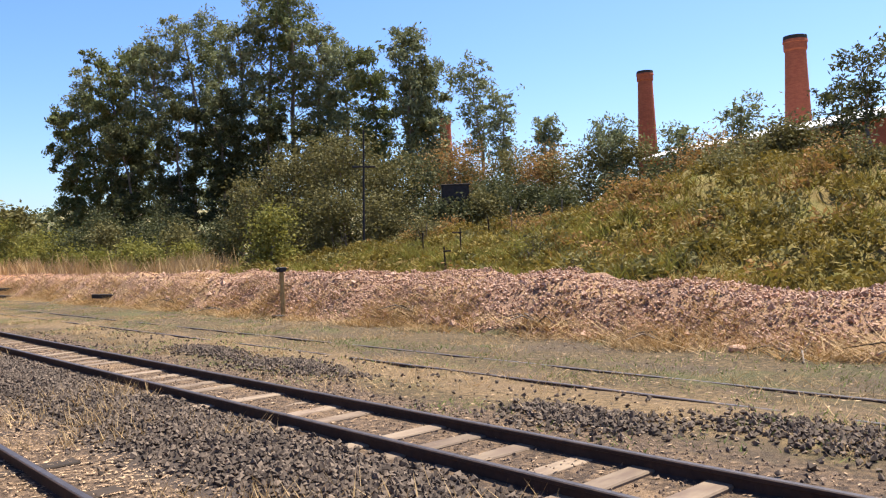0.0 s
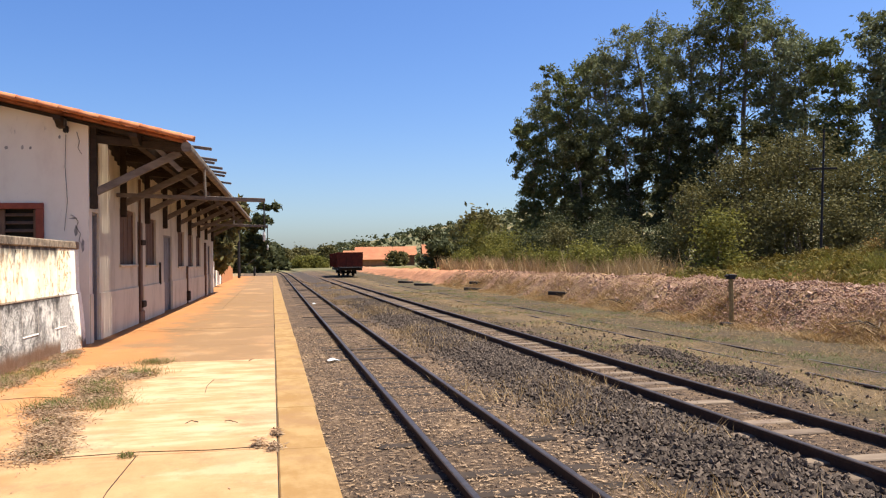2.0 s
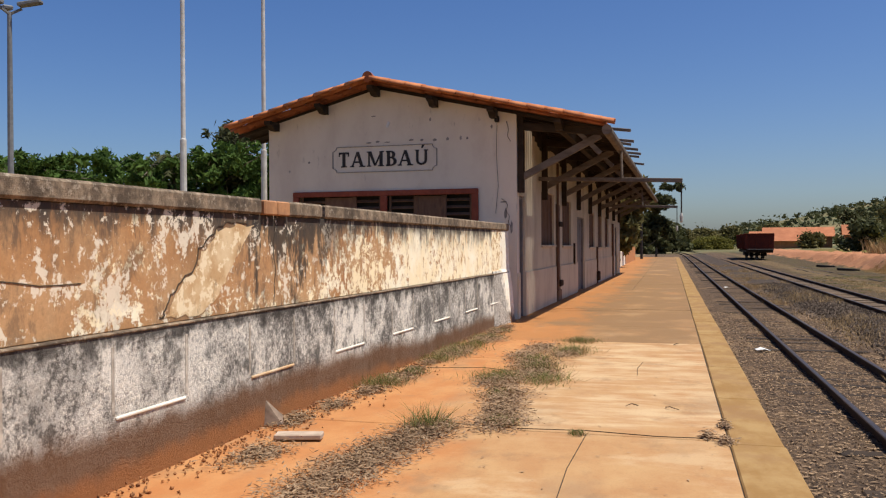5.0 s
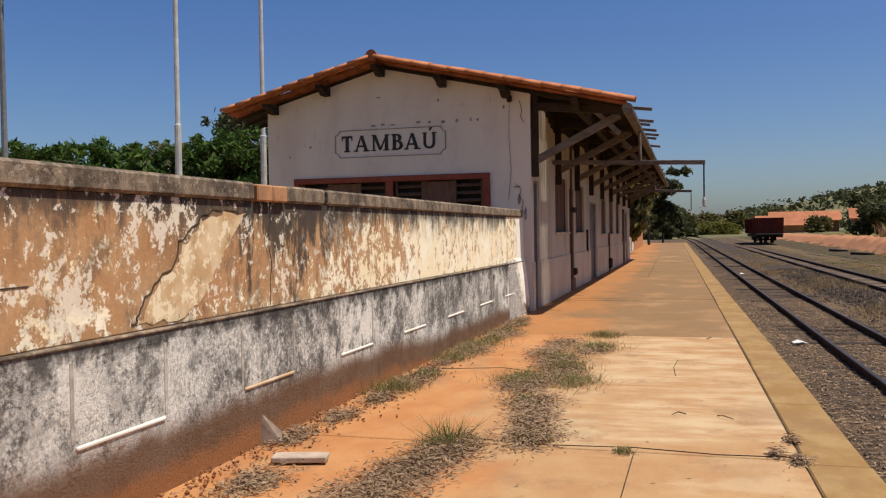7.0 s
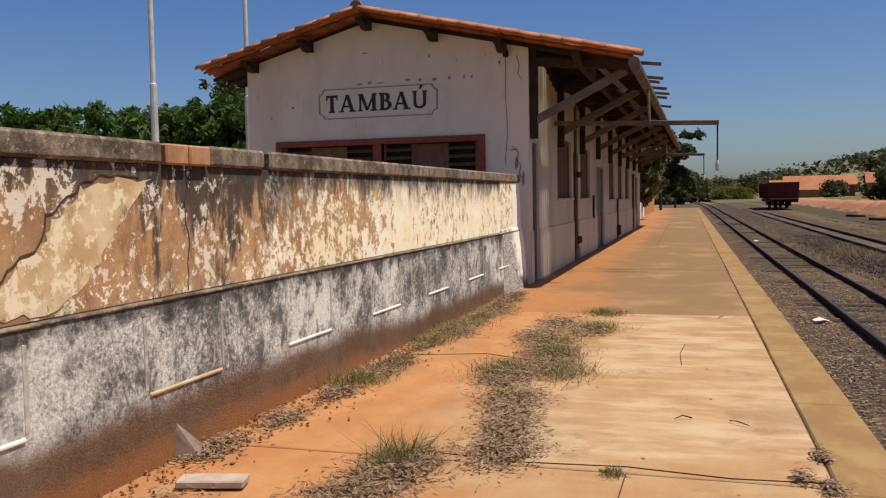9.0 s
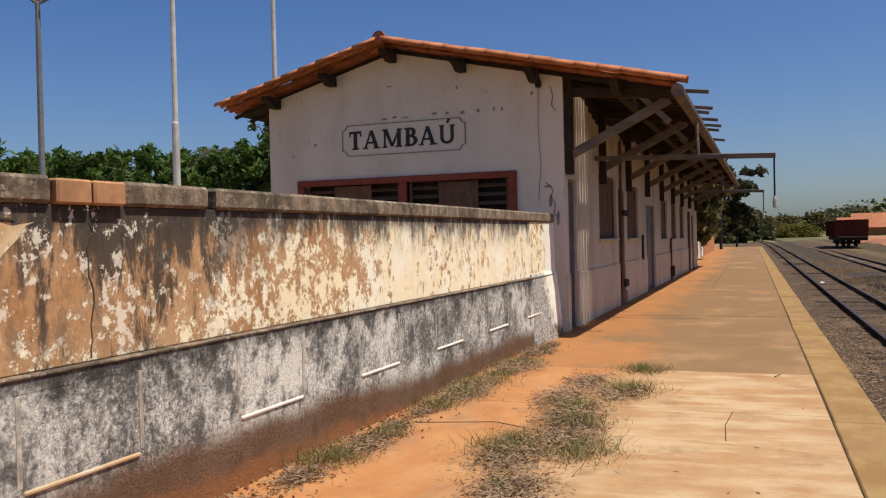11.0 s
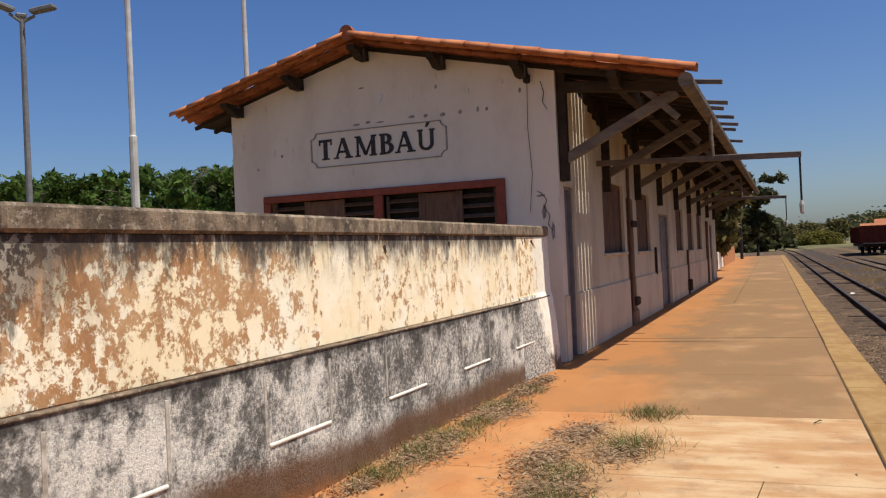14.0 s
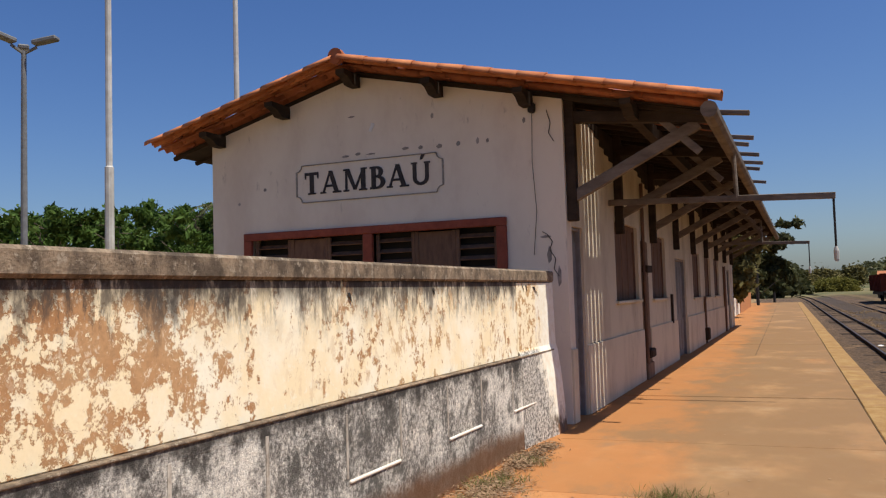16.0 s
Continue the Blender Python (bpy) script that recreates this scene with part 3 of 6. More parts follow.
def ground_z(x, y):
    """Height of the land at x, y (arrays)."""
    x, y = np.asarray(x, float), np.asarray(y, float)
    z = np.full(np.broadcast(x, y).shape, -0.245) + relief(x, y)
    ridge = 0.92 * smooth(11.6, 13.3, x) * (1 - 0.75 * smooth(15.4, 17.2, x)) * (1 - 0.45 * smooth(45, 120, y)) * (1 - smooth(150, 190, y)) * np.interp(y, [3, 7, 12, 20], [0.45, 0.65, 0.95, 1.05])
    top = np.interp(y, [-60, 6, 12, 18.6, 22.8, 25.7, 32, 40, 55, 75, 120, 200], [4.0, 3.75, 3.85, 4.1, 2.95, 2.25, 2.2, 1.5, 1.3, 0.8, 0.5, 0.3])
    z = z + ridge + top * smooth(16.0, 31.0, x) + 0.05 * np.maximum(x - 34, 0) * (1 - smooth(60, 140, y)) * (x < 300)
    z = z + 0.25 * smooth(60, 110, y) * smooth(2.5, 6.5, x)
    z = z + smooth(260, 800, y) * np.clip(2 + 150 * x / np.maximum(y, 1), 0, 46)
    return z


def axis_points(*runs):
    out = []
    for a, b, step in runs:
        out += list(np.arange(a, b, step))
    return np.array(out + [runs[-1][1]])


def build_ground():
    xs = axis_points((-2600, -400, 300), (-400, -60, 40), (-60, -6, 4), (-6, 0, 0.6), (0, 12, 0.25), (12, 30, 0.22), (30, 60, 1.2), (60, 400, 20), (400, 2600, 200))
    ys = axis_points((-2600, -300, 300), (-300, -20, 20), (-20, 0, 1), (0, 40, 0.25), (40, 80, 0.6), (80, 160, 2), (160, 900, 12), (900, 2900, 200))
    gx, gy = np.meshgrid(xs, ys, indexing="ij")
    z = ground_z(gx, gy)
    me = bpy.data.meshes.new("ground")
    a, b = gx.shape
    me.from_pydata(np.stack([gx, gy, z], axis=-1).reshape(-1, 3).tolist(), [],
                   [(i * b + j, (i + 1) * b + j, (i + 1) * b + j + 1, i * b + j + 1) for i in range(a - 1) for j in range(b - 1)])
    me.shade_smooth()
    tagged(part("ground", me, M_GROUND), "dry earth, rubble bank and grassy slope beside the railway", "ground", kind="structure")


build_ground()

# ---- platform ----
EDGE_X, STRIP_X, WALL_X = 0.09, -0.33, -4.75
CROSS = [-12.0, -7.4, -3.0, 1.6, 3.4, 7.55, 12.05, 14.4, 17.1, 21.4, 25.7, 30.0, 34.3, 38.6, 42.9, 47.2, 51.5, 60.0, 70.0, 80.0, 90.0, 100.0]
platform = thing("platform", "low concrete railway platform with soiled cracked slabs and faded yellow edge", "platform", kind="structure")
part("platform_base", Geo().box(WALL_X, EDGE_X - 0.03, CROSS[0], CROSS[-1], -0.6, -0.012), M_JOINT, platform, "dark cement core under the slabs")
rng = np.random.default_rng(5)
for i in range(len(CROSS) - 1):
    y0, y1 = CROSS[i] + 0.008, CROSS[i + 1] - 0.008
    splits = [WALL_X, STRIP_X - 0.006] if i < 11 else [WALL_X, -2.1, STRIP_X - 0.006]
    for a, b in zip(splits, splits[1:]):
        g = Geo().box(a + (0.006 if a > WALL_X else 0), b - 0.006, y0, y1, -0.14, rng.uniform(-0.004, 0.004), 0.007)
        part("slab", g, M_PLATFORM, platform)
y = CROSS[0]
while y < CROSS[-1] - 1:
    n = y + rng.uniform(1.9, 2.4)
    g = Geo().box(STRIP_X + rng.uniform(-0.004, 0.004), EDGE_X + rng.uniform(-0.012, 0.008), y + 0.005, n - 0.005, -0.2, 0.006 + rng.uniform(-0.004, 0.004), 0.012)
    part("edge_slab", g, M_EDGE, platform, "worn yellow-painted kerb slab")
    y = n


# ---- tracks ----
def rail_profile(h=0.14):
    return [(-0.058, 0), (0.058, 0), (0.058, 0.012), (0.012, 0.03), (0.012, h - 0.038), (0.034, h - 0.028), (0.034, h - 0.004), (0.028, h), (-0.028, h), (-0.034, h - 0.004), (-0.034, h - 0.028), (-0.012, h - 0.038), (-0.012, 0.03), (-0.058, 0.012)]


def sweep(profile, line):
    g = Geo()
    n = len(profile)
    vs, fs = [], []
    for i, (px, py, pz) in enumerate(line):
        q, r = line[max(i - 1, 0)], line[min(i + 1, len(line) - 1)]
        d = Vector((r[0] - q[0], r[1] - q[1], 0)).normalized()
        vs += [(px + d.y * u, py - d.x * u, pz + w) for u, w in profile]
    for i in range(len(line) - 1):
        fs += [(i * n + j, i * n + (j + 1) % n, (i + 1) * n + (j + 1) % n, (i + 1) * n + j) for j in range(n)]
    fs += [tuple(range(n)), tuple(range((len(line) - 1) * n, len(line) * n))]
    return g.add(vs, fs)


def track(name_label, lines, top, sleepers, material_side=M_RAIL, h=0.14):
    tr = thing("railway_track", name_label, "track", kind="structure")
    for line in lines:
        pts = [(x, y, top - h) for x, y in line]
        r = part("rail", sweep(rail_profile(h), pts), material_side, tr)
        part("rail_head", sweep([(-0.027, 0), (0.027, 0), (0.022, 0.004), (-0.022, 0.004)], [(x, y, top - 0.001) for x, y in line]), M_RAILTOP, r, "dull worn running surface")
    if sleepers:
        y0, y1, step, cx, half, zt, mat = sleepers
        shapes = []
        for k in range(4):
            g = Geo().box(-half, half, -0.105, 0.105, -0.12, 0, 0.012)
            shapes.append(g.mesh("sleeper"))
        n = 0
        y = y0
        while y < y1 and n < 290:
            part("sleeper", shapes[n % 4], mat, tr, m=pose(cx + rng.uniform(-0.05, 0.05), y + rng.uniform(-0.05, 0.05), zt + rng.uniform(-0.02, 0.012), 0, 0, rng.uniform(-2, 2)))
            n += 1
            y += step
    return tr


straight = lambda x: [(x - 4.0 * (max(y - 110, 0) / 100) ** 2, y) for y in (-30, 0, 40, 80, 110, 130, 150, 175, 200, 225, 250)]
track("metre-gauge track with dark rails and buried timber sleepers along the platform", [straight(1.09), straight(2.02)], -0.13, (-4, 120, 0.62, 1.55, 0.92, -0.238, M_DARKWOOD))
track("metre-gauge track with dark rails and pale sleepers in gravel", [straight(4.47), straight(5.40)], -0.13, (-4, 120, 0.60, 4.94, 0.66, -0.230, M_TIE))
old = [(-30, 8.5), (0, 8.46), (15, 8.44), (45, 8.3), (85, 8.1), (140, 7.9)]
track("disused track with rails sunk into grass and soil", [[(x - 0.53, y) for y, x in old], [(x + 0.53, y) for y, x in old]], -0.232, None)

# ---- parapet wall ----
wall = thing("parapet_wall", "tall rendered boundary wall with peeling ochre limewash and mouldy base beside the platform", "wall", pose(-4.13, 17.55, 0, 0, 0, -1.45), kind="structure")
W0, CAP_Z, CAP_B, LEDGE = -30.0, 2.06, 1.915, 1.06
part("upper_wall", Geo().box(-0.25, 0.0, W0, 0.10, LEDGE, CAP_B, 0.006), M_UPPER, wall, "peeled ochre and cream upper face")
g = Geo()
PERIOD = [(-1.65 - 1.8 * i, -0.8 - 1.8 * i) for i in range(16)]
g.box(-0.25, 0.045, W0, 0, -0.3, 0.47)
g.box(-0.25, 0.045, W0, 0, 0.97, LEDGE - 0.02)
prev = 0.0
for a, b in PERIOD:
    g.box(-0.25, 0.045, b, prev, 0.47, 0.97)
    g.box(-0.25, 0.0432, a, b, 0.47, 0.97)
    prev = a
g.box(-0.25, 0.045, W0, prev, 0.47, 0.97)
part("lower_wall", g, M_LOWER, wall, "mouldy grey roughcast base, black along its top")
for a, b in PERIOD:
    part("panel_sill", Geo().box(0.0, 0.058, a + 0.02, b - 0.02, 0.464, 0.49, 0.008), M_SILL if -11 < a < -10 else M_WHITE, wall, "soil-stained panel sill" if -11 < a < -10 else "whitewashed panel sill")
    for e in (a, b):
        part("panel_stile", Geo().box(0.0, 0.047, e - 0.02, e + 0.02, 0.5, 0.965, 0.006), M_STILE, wall)
part("ledge", Geo().box(-0.2, 0.056, W0, 0, LEDGE - 0.02, LEDGE - 0.002, 0.006), M_CAP, wall, "dark sloping ledge")
BRICK_GAP = (-10.38, -9.86)
for a, b in ((W0, -22.0), (-22.0, -16.5), (-16.5, BRICK_GAP[0]), (BRICK_GAP[1], -9.09), (-9.01, -5.2), (-5.2, 0.17)):
    part("coping", Geo().box(-0.33, 0.032, a + 0.006, b - 0.006, CAP_B, CAP_Z, 0.02), M_CAP, wall, "sooty cement coping")
for k in range(2):
    part("brick", Geo().box(-0.24, 0.05, BRICK_GAP[0] + 0.01 + 0.255 * k, BRICK_GAP[0] + 0.25 + 0.255 * k, CAP_B, CAP_Z - 0.01, 0.012), M_OLDBRICK, wall)
PIER = [(-1.3, 0.0), (-1.0, 0.004), (-0.7, 0.016), (-0.45, 0.034), (-0.2, 0.05), (0.0, 0.058), (0.16, 0.06)]
rows = [[(-0.27, y, -0.3), (0.047 + 1.9 * o, y, -0.3), (0.047 + 1.4 * o, y, 0.25), (0.047 + 0.7 * o, y, 0.75), (0.046 + 0.1 * o, y, 1.04), (0.004 + 0.4 * o, y, 1.12), (0.003 + 0.1 * o, y, 1.905), (-0.27, y, 1.905)] for y, o in PIER]
n = len(rows[0])
g = Geo().add([p for row in rows for p in row], [tuple(range(n)), tuple(range(len(rows) * n - 1, (len(rows) - 1) * n - 1, -1))] + [(i * n + j, (i + 1) * n + j, (i + 1) * n + (j + 1) % n, i * n + (j + 1) % n) for i in range(len(rows) - 1) for j in range(n)])
part("end_pier", g, end_material(), wall, "whitewashed flared wall end with soil-stained foot")

# ---- station building ----
st = thing("station_building", "old single-storey railway station with clay tile roof and timber platform canopy", "building", pose(-4.01, 18.16, 0, 0, 0, -0.9))
LEN, WID = 29.2, 5.93
RX, RZ, EX, EZ, BX, BZ = -3.2, 5.33, 2.1, 4.13, -6.8, 4.36      # ridge, platform eave, back eave (top of tiles)
ROOF0, ROOF1 = -0.6, LEN + 0.6


def roof_z(x):
    return RZ + (EZ - RZ) * (x - RX) / (EX - RX) if x > RX else RZ + (BZ - RZ) * (x - RX) / (BX - RX)


UNDER = 0.17
SIDE = [(0.28, 0.9, 0.0, 2.70, "door"), (3.2, 5.35, 1.60, 2.98, "window"), (6.95, 8.9, 1.58, 2.95, "window"), (10.5, 12.5, 0.0, 2.55, "wide_door"), (14.2, 16.1, 1.5, 2.83, "window"), (17.4, 19.3, 1.47, 2.83, "window"), (20.6, 22.5, 1.47, 2.83, "window"), (26.2, 27.5, 0.0, 2.5, "door")]


def pierced(x0, x1, tops, holes, y0, y1, m):
    """A wall from x0 to x1 with openings: one connected mesh, thickness along y. tops: height as a function of x."""
    xs = sorted({x0, x1, *[h[0] for h in holes], *[h[1] for h in holes], *[x for x in (RX,) if x0 < x < x1]})
    zs = sorted({0.0, *[h[2] for h in holes], *[h[3] for h in holes]}) + [None]
    vs = [m @ Vector((x, y, tops(x) if z is None else z)) for y in (y0, y1) for x in xs for z in zs]
    a, b = len(xs), len(zs)
    at = lambda k, i, j: k * a * b + i * b + j
    solid = lambda i, j: 0 <= i < a - 1 and 0 <= j < b - 1 and not any(h[0] <= xs[i] < h[1] and h[2] <= zs[j] < h[3] for h in holes)
    fs = []
    for i in range(a - 1):
        for j in range(b - 1):
            if solid(i, j):
                fs += [(at(0, i, j), at(0, i + 1, j), at(0, i + 1, j + 1), at(0, i, j + 1)), (at(1, i, j), at(1, i, j + 1), at(1, i + 1, j + 1), at(1, i + 1, j))]
                for di, dj, p, q in ((-1, 0, (i, j), (i, j + 1)), (1, 0, (i + 1, j), (i + 1, j + 1)), (0, -1, (i, j), (i + 1, j)), (0, 1, (i, j + 1), (i + 1, j + 1))):
                    if not solid(i + di, j + dj):
                        fs.append((at(0, *p), at(0, *q), at(1, *q), at(1, *p)))
    return Geo().add(vs, fs)


topz = roof_z(0) - UNDER
g = pierced(0.28, LEN, lambda x: topz, [s[:4] for s in SIDE], 0, 0.28, Matrix(((0, -1, 0, 0), (1, 0, 0, 0), (0, 0, 1, 0), (0, 0, 0, 1))))
part("side_wall", g, M_SIDE, st, "stained plaster wall under the canopy")
part("back_wall", Geo().box(-WID, -WID + 0.28, 0.28, LEN, 0, roof_z(-WID) - UNDER), M_GABLE, st)
GW = (-5.2, -0.95, 1.25, 2.77)       # gable window
g = pierced(-WID, 0, lambda x: roof_z(x) - UNDER, [GW], 0, 0.28, Matrix())
part("gable_wall", g, M_GABLE, st, "weathered grey-white gable with flaking spots")
part("far_gable_wall", Geo().prism([(-WID, 0), (0, 0), (0, roof_z(0) - UNDER), (RX, RZ - UNDER), (-WID, roof_z(-WID) - UNDER)], LEN - 0.01, LEN + 0.27), M_GABLE, st)
for u0, u1 in ((0.02, 0.27), (0.93, 5.62), (6.42, 10.48), (12.52, 26.18), (27.52, LEN)):
    part("plinth", Geo().box(-0.02, 0.03, u0, u1, 0, 1.0, 0.008), M_SIDE, st)
part("inner_floor", Geo().box(-WID + 0.3, -0.3, 0.3, LEN - 0.1, -0.1, 0.02), M_DARK, st)
part("inner_ceiling", Geo().box(-WID + 0.3, -0.3, 0.3, LEN - 0.1, 3.6, 3.66), M_DARK, st)

# gable window: red frame, two lights with louvred shutters
win = part("gable_window", Geo().box(GW[0] - 0.1, GW[1] + 0.1, -0.05, 0.02, GW[3] - 0.03, GW[3] + 0.09, 0.01).box(GW[0] - 0.1, GW[0] + 0.05, -0.05, 0.02, GW[2], GW[3] - 0.03, 0.01).box(GW[1] - 0.05, GW[1] + 0.1, -0.05, 0.02, GW[2], GW[3] - 0.03, 0.01).box(-3.13, -2.97, -0.05, 0.02, GW[2], GW[3] - 0.03, 0.01).box(GW[0] - 0.1, GW[1] + 0.1, -0.06, 0.02, GW[2] - 0.1, GW[2], 0.01), M_RED, st, "wide red-brown painted window frame")
for x0, x1 in ((GW[0] + 0.06, -3.14), (-2.96, GW[1] - 0.06)):
    third = (x1 - x0) / 3
    for k in range(3):
        a, b = x0 + k * third, x0 + (k + 1) * third
        part("shutter_stile", Geo().box(a, a + 0.06, 0.06, 0.10, GW[2], GW[3] - 0.04, 0.006).box(b - 0.06, b, 0.06, 0.10, GW[2], GW[3] - 0.04, 0.006), M_SHUTTER, win)
        if k == 1:
            part("shutter_board", Geo().box(a + 0.06, b - 0.06, 0.07, 0.09, GW[2], GW[3] - 0.05), M_SHUTTER, win)
        else:
            for s in range(10):
                z = GW[2] + 0.1 + s * 0.16
                if z < GW[3] - 0.1:
                    part("louvre", Geo().box(a + 0.06, b - 0.06, -0.045, 0.045, -0.008, 0.008, 0, pose(0, 0.09, z, 38)), M_SHUTTER, win)
    part("window_dark", Geo().box(x0, x1, 0.2, 0.22, GW[2], GW[3]), M_DARK, win)

# side openings
for u0, u1, z0, z1, what in SIDE:
    if what == "window":
        w = part("window", Geo().box(-0.13, -0.06, u0, u0 + 0.09, z0, z1, 0.006).box(-0.13, -0.06, u1 - 0.09, u1, z0, z1, 0.006).box(-0.13, -0.06, u0 + 0.09, u1 - 0.09, z1 - 0.09, z1, 0.006), M_SHUTTER, st, "shuttered brown wooden window")
        n = 7
        step = (u1 - u0 - 0.18) / n
        for k in range(n):
            part("shutter_board", Geo().box(-0.12 + 0.006 * (k % 2), -0.085 + 0.006 * (k % 2), u0 + 0.09 + k * step + 0.004, u0 + 0.09 + (k + 1) * step - 0.004, z0, z1 - 0.09, 0.005), M_SHUTTER, w)
        part("window_sill", Geo().box(-0.14, 0.06, u0 - 0.08, u1 + 0.08, z0 - 0.06, z0, 0.012), M_SIDE, w)
    else:
        d = part("door", Geo().box(-0.17, -0.11, u0, u1, z0, z1 - 0.02, 0.006), M_GREYDOOR, st, "closed grey painted wooden door")
        n = 2 if u1 - u0 < 1.2 else 4
        for k in range(n):
            a, b = u0 + (u1 - u0) * k / n + 0.05, u0 + (u1 - u0) * (k + 1) / n - 0.05
            for za, zb in ((0.15, 0.95), (1.1, z1 - 0.2)):
                part("door_panel", Geo().box(-0.115, -0.098, a, b, za, zb, 0.006), M_GREYDOOR, d)
        part("door_frame", Geo().box(-0.2, -0.04, u0 - 0.005, u0 + 0.05, 0, z1, 0.006).box(-0.2, -0.04, u1 - 0.05, u1 + 0.005, 0, z1, 0.006).box(-0.2, -0.04, u0, u1, z1 - 0.05, z1, 0.006), M_GREYDOOR, d)

# canopy brackets
BR = [0.14] + [3.55 * i - 0.2 for i in range(1, 9)]
for u in BR:
    br = part("bracket", Geo().beam((0.07, u, 2.75), (0.07, u, 4.5), 0.14, 0.14, 0.012), M_DARKWOOD, st, "weathered timber canopy bracket")
    part("tie_beam", Geo().beam((0.0, u, 4.2), (1.98, u, 3.99), 0.12, 0.16), M_DARKWOOD, br)
    part("strut", Geo().beam((0.08, u + 0.01, 3.08), (1.78, u + 0.01, 3.93), 0.11, 0.15), M_GREYWOOD, br)
    part("king_strut", Geo().beam((1.25, u, 4.08), (1.78, u, 3.55), 0.08, 0.1), M_GREYWOOD, br)
part("eave_purlin", Geo().tube([(1.98, ROOF0, 3.95), (1.985, ROOF0 + 9, 3.945), (1.975, ROOF0 + 20, 3.955), (1.98, ROOF1, 3.95)], [0.105, 0.098, 0.1, 0.095], 10), M_GREYWOOD, st, "round eave pole with a sawn grey end")


def purlin(px):
    """A roof timber whose jutting end is cut away below."""
    w, t, b, y0, y1 = 0.07, roof_z(px) - UNDER + 0.01, roof_z(px) - UNDER - 0.18, ROOF0 + 0.1, ROOF1 - 0.12
    side = [(y0, t), (y0, t - 0.075), (y0 + 0.13, t - 0.10), (y0 + 0.27, b), (y1, b), (y1, t)]
    n = len(side)
    vs = [(px + e, y, z) for e in (-w, w) for y, z in side]
    return Geo().add(vs, [tuple(range(n)), tuple(range(2 * n - 1, n - 1, -1))] + [(i, n + i, n + (i + 1) % n, (i + 1) % n) for i in range(n)])


for px in (0.95, -0.48, -1.83, RX, -4.47, -5.72):
    part("purlin", purlin(px), M_DARKWOOD, st)
u = 0.04
while u < ROOF1:
    g = Geo().beam((RX, u, RZ - 0.145), (EX - 0.05, u, EZ - 0.145), 0.06, 0.06, 0)
    if u < 1.5:
        g.beam((RX, u, RZ - 0.145), (BX + 0.05, u, BZ - 0.145), 0.06, 0.06, 0)
    part("rafter", g, M_DARKWOOD, st)
    u += 0.55

# roof: boards, tile field, single tiles along the verge, the ridge and the broken eave
OPEN = (0.95, 2.15)      # boards are missing over the first bay of the canopy
lid = lambda a, b, u0, u1: [(b, roof_z(b) - 0.115), (a, roof_z(a) - 0.115), (a, roof_z(a) - 0.09), (b, roof_z(b) - 0.09)]
roof = part("roof", Geo().prism([(0.05, roof_z(0.05) - 0.115), (RX, RZ - 0.115), (BX + 0.1, BZ - 0.115), (BX + 0.1, BZ - 0.095), (RX, RZ - 0.09), (0.05, roof_z(0.05) - 0.09)], 0.0, ROOF1 - 0.05), M_DARKWOOD, st, "clay barrel-tile roof on boards")
for u0, u1 in ((0.0, OPEN[0]), (OPEN[1], ROOF1 - 0.05)):
    part("canopy_board", Geo().prism(lid(0.05, EX - 0.12, u0, u1), u0, u1), M_DARKWOOD, roof)



def barrel(length=0.46, r0=0.105, r1=0.085, n=7, t=0.014):
    """A clay barrel tile along +x, open side down."""
    g = Geo()
    vs = []
    for x, r in ((0, r0), (length, r1)):
        for rr in (r, r - t):
            vs += [(x, rr * math.cos(math.pi * j / (n - 1)), rr * math.sin(math.pi * j / (n - 1)) * 0.8) for j in range(n)]
    fs = []
    for j in range(n - 1):
        fs += [(j, j + 1, 2 * n + j + 1, 2 * n + j), (n + j, 3 * n + j, 3 * n + j + 1, n + j + 1), (j, n + j, n + j + 1, j + 1), (2 * n + j, 2 * n + j + 1, 3 * n + j + 1, 3 * n + j)]
    fs += [(0, 2 * n, 3 * n, n), (n - 1, 2 * n - 1, 4 * n - 1, 3 * n - 1)]
    return g.add(vs, fs)


TILE = barrel().mesh("tile", True)
TILE.materials.append(M_TILE)
slope_r = math.degrees(math.atan2(RZ - EZ, EX - RX))
slope_l = math.degrees(math.atan2(RZ - BZ, RX - BX))
len_r, len_l = math.hypot(EX - RX, RZ - EZ), math.hypot(RX - BX, RZ - BZ)


def tile_place(side, s, u, lift=0.0, jig=0.0):
    """The pose of a tile whose upper end lies s down the slope."""
    if side > 0:
        a = radians(slope_r)
        return pose(RX + s * math.cos(a), u, RZ - s * math.sin(a) - 0.085 + lift, 0, slope_r + 1.4, jig)
    a = radians(slope_l)
    return pose(RX - s * math.cos(a), u, RZ - s * math.sin(a) - 0.085 + lift, 0, slope_l + 1.4, 180 + jig)


field = Geo()
proto = barrel(n=5)
for side, total in ((1, len_r), (-1, len_l)):
    u = ROOF0 + 0.33
    while u < ROOF1 - 0.05:
        s = 0.0
        while s < total - 0.3:
            m = tile_place(side, s, u + rng.uniform(-0.008, 0.008), rng.uniform(0, 0.01), rng.uniform(-1.5, 1.5))
            m = m @ pose(0.46, 0, 0, 0, 0, 180)
            field.add([m @ Vector(p) for p in proto.v], proto.f)
            s += 0.40
        u += 0.245 if side > 0 and OPEN[0] + 0.2 < u < OPEN[1] - 0.3 else 0.21
me = bpy.data.meshes.new("tile_field")
me.from_pydata(field.v, [], field.f)
me.shade_smooth()
tagged(part("tile_field", me, M_TILES, roof), kind="stuff")
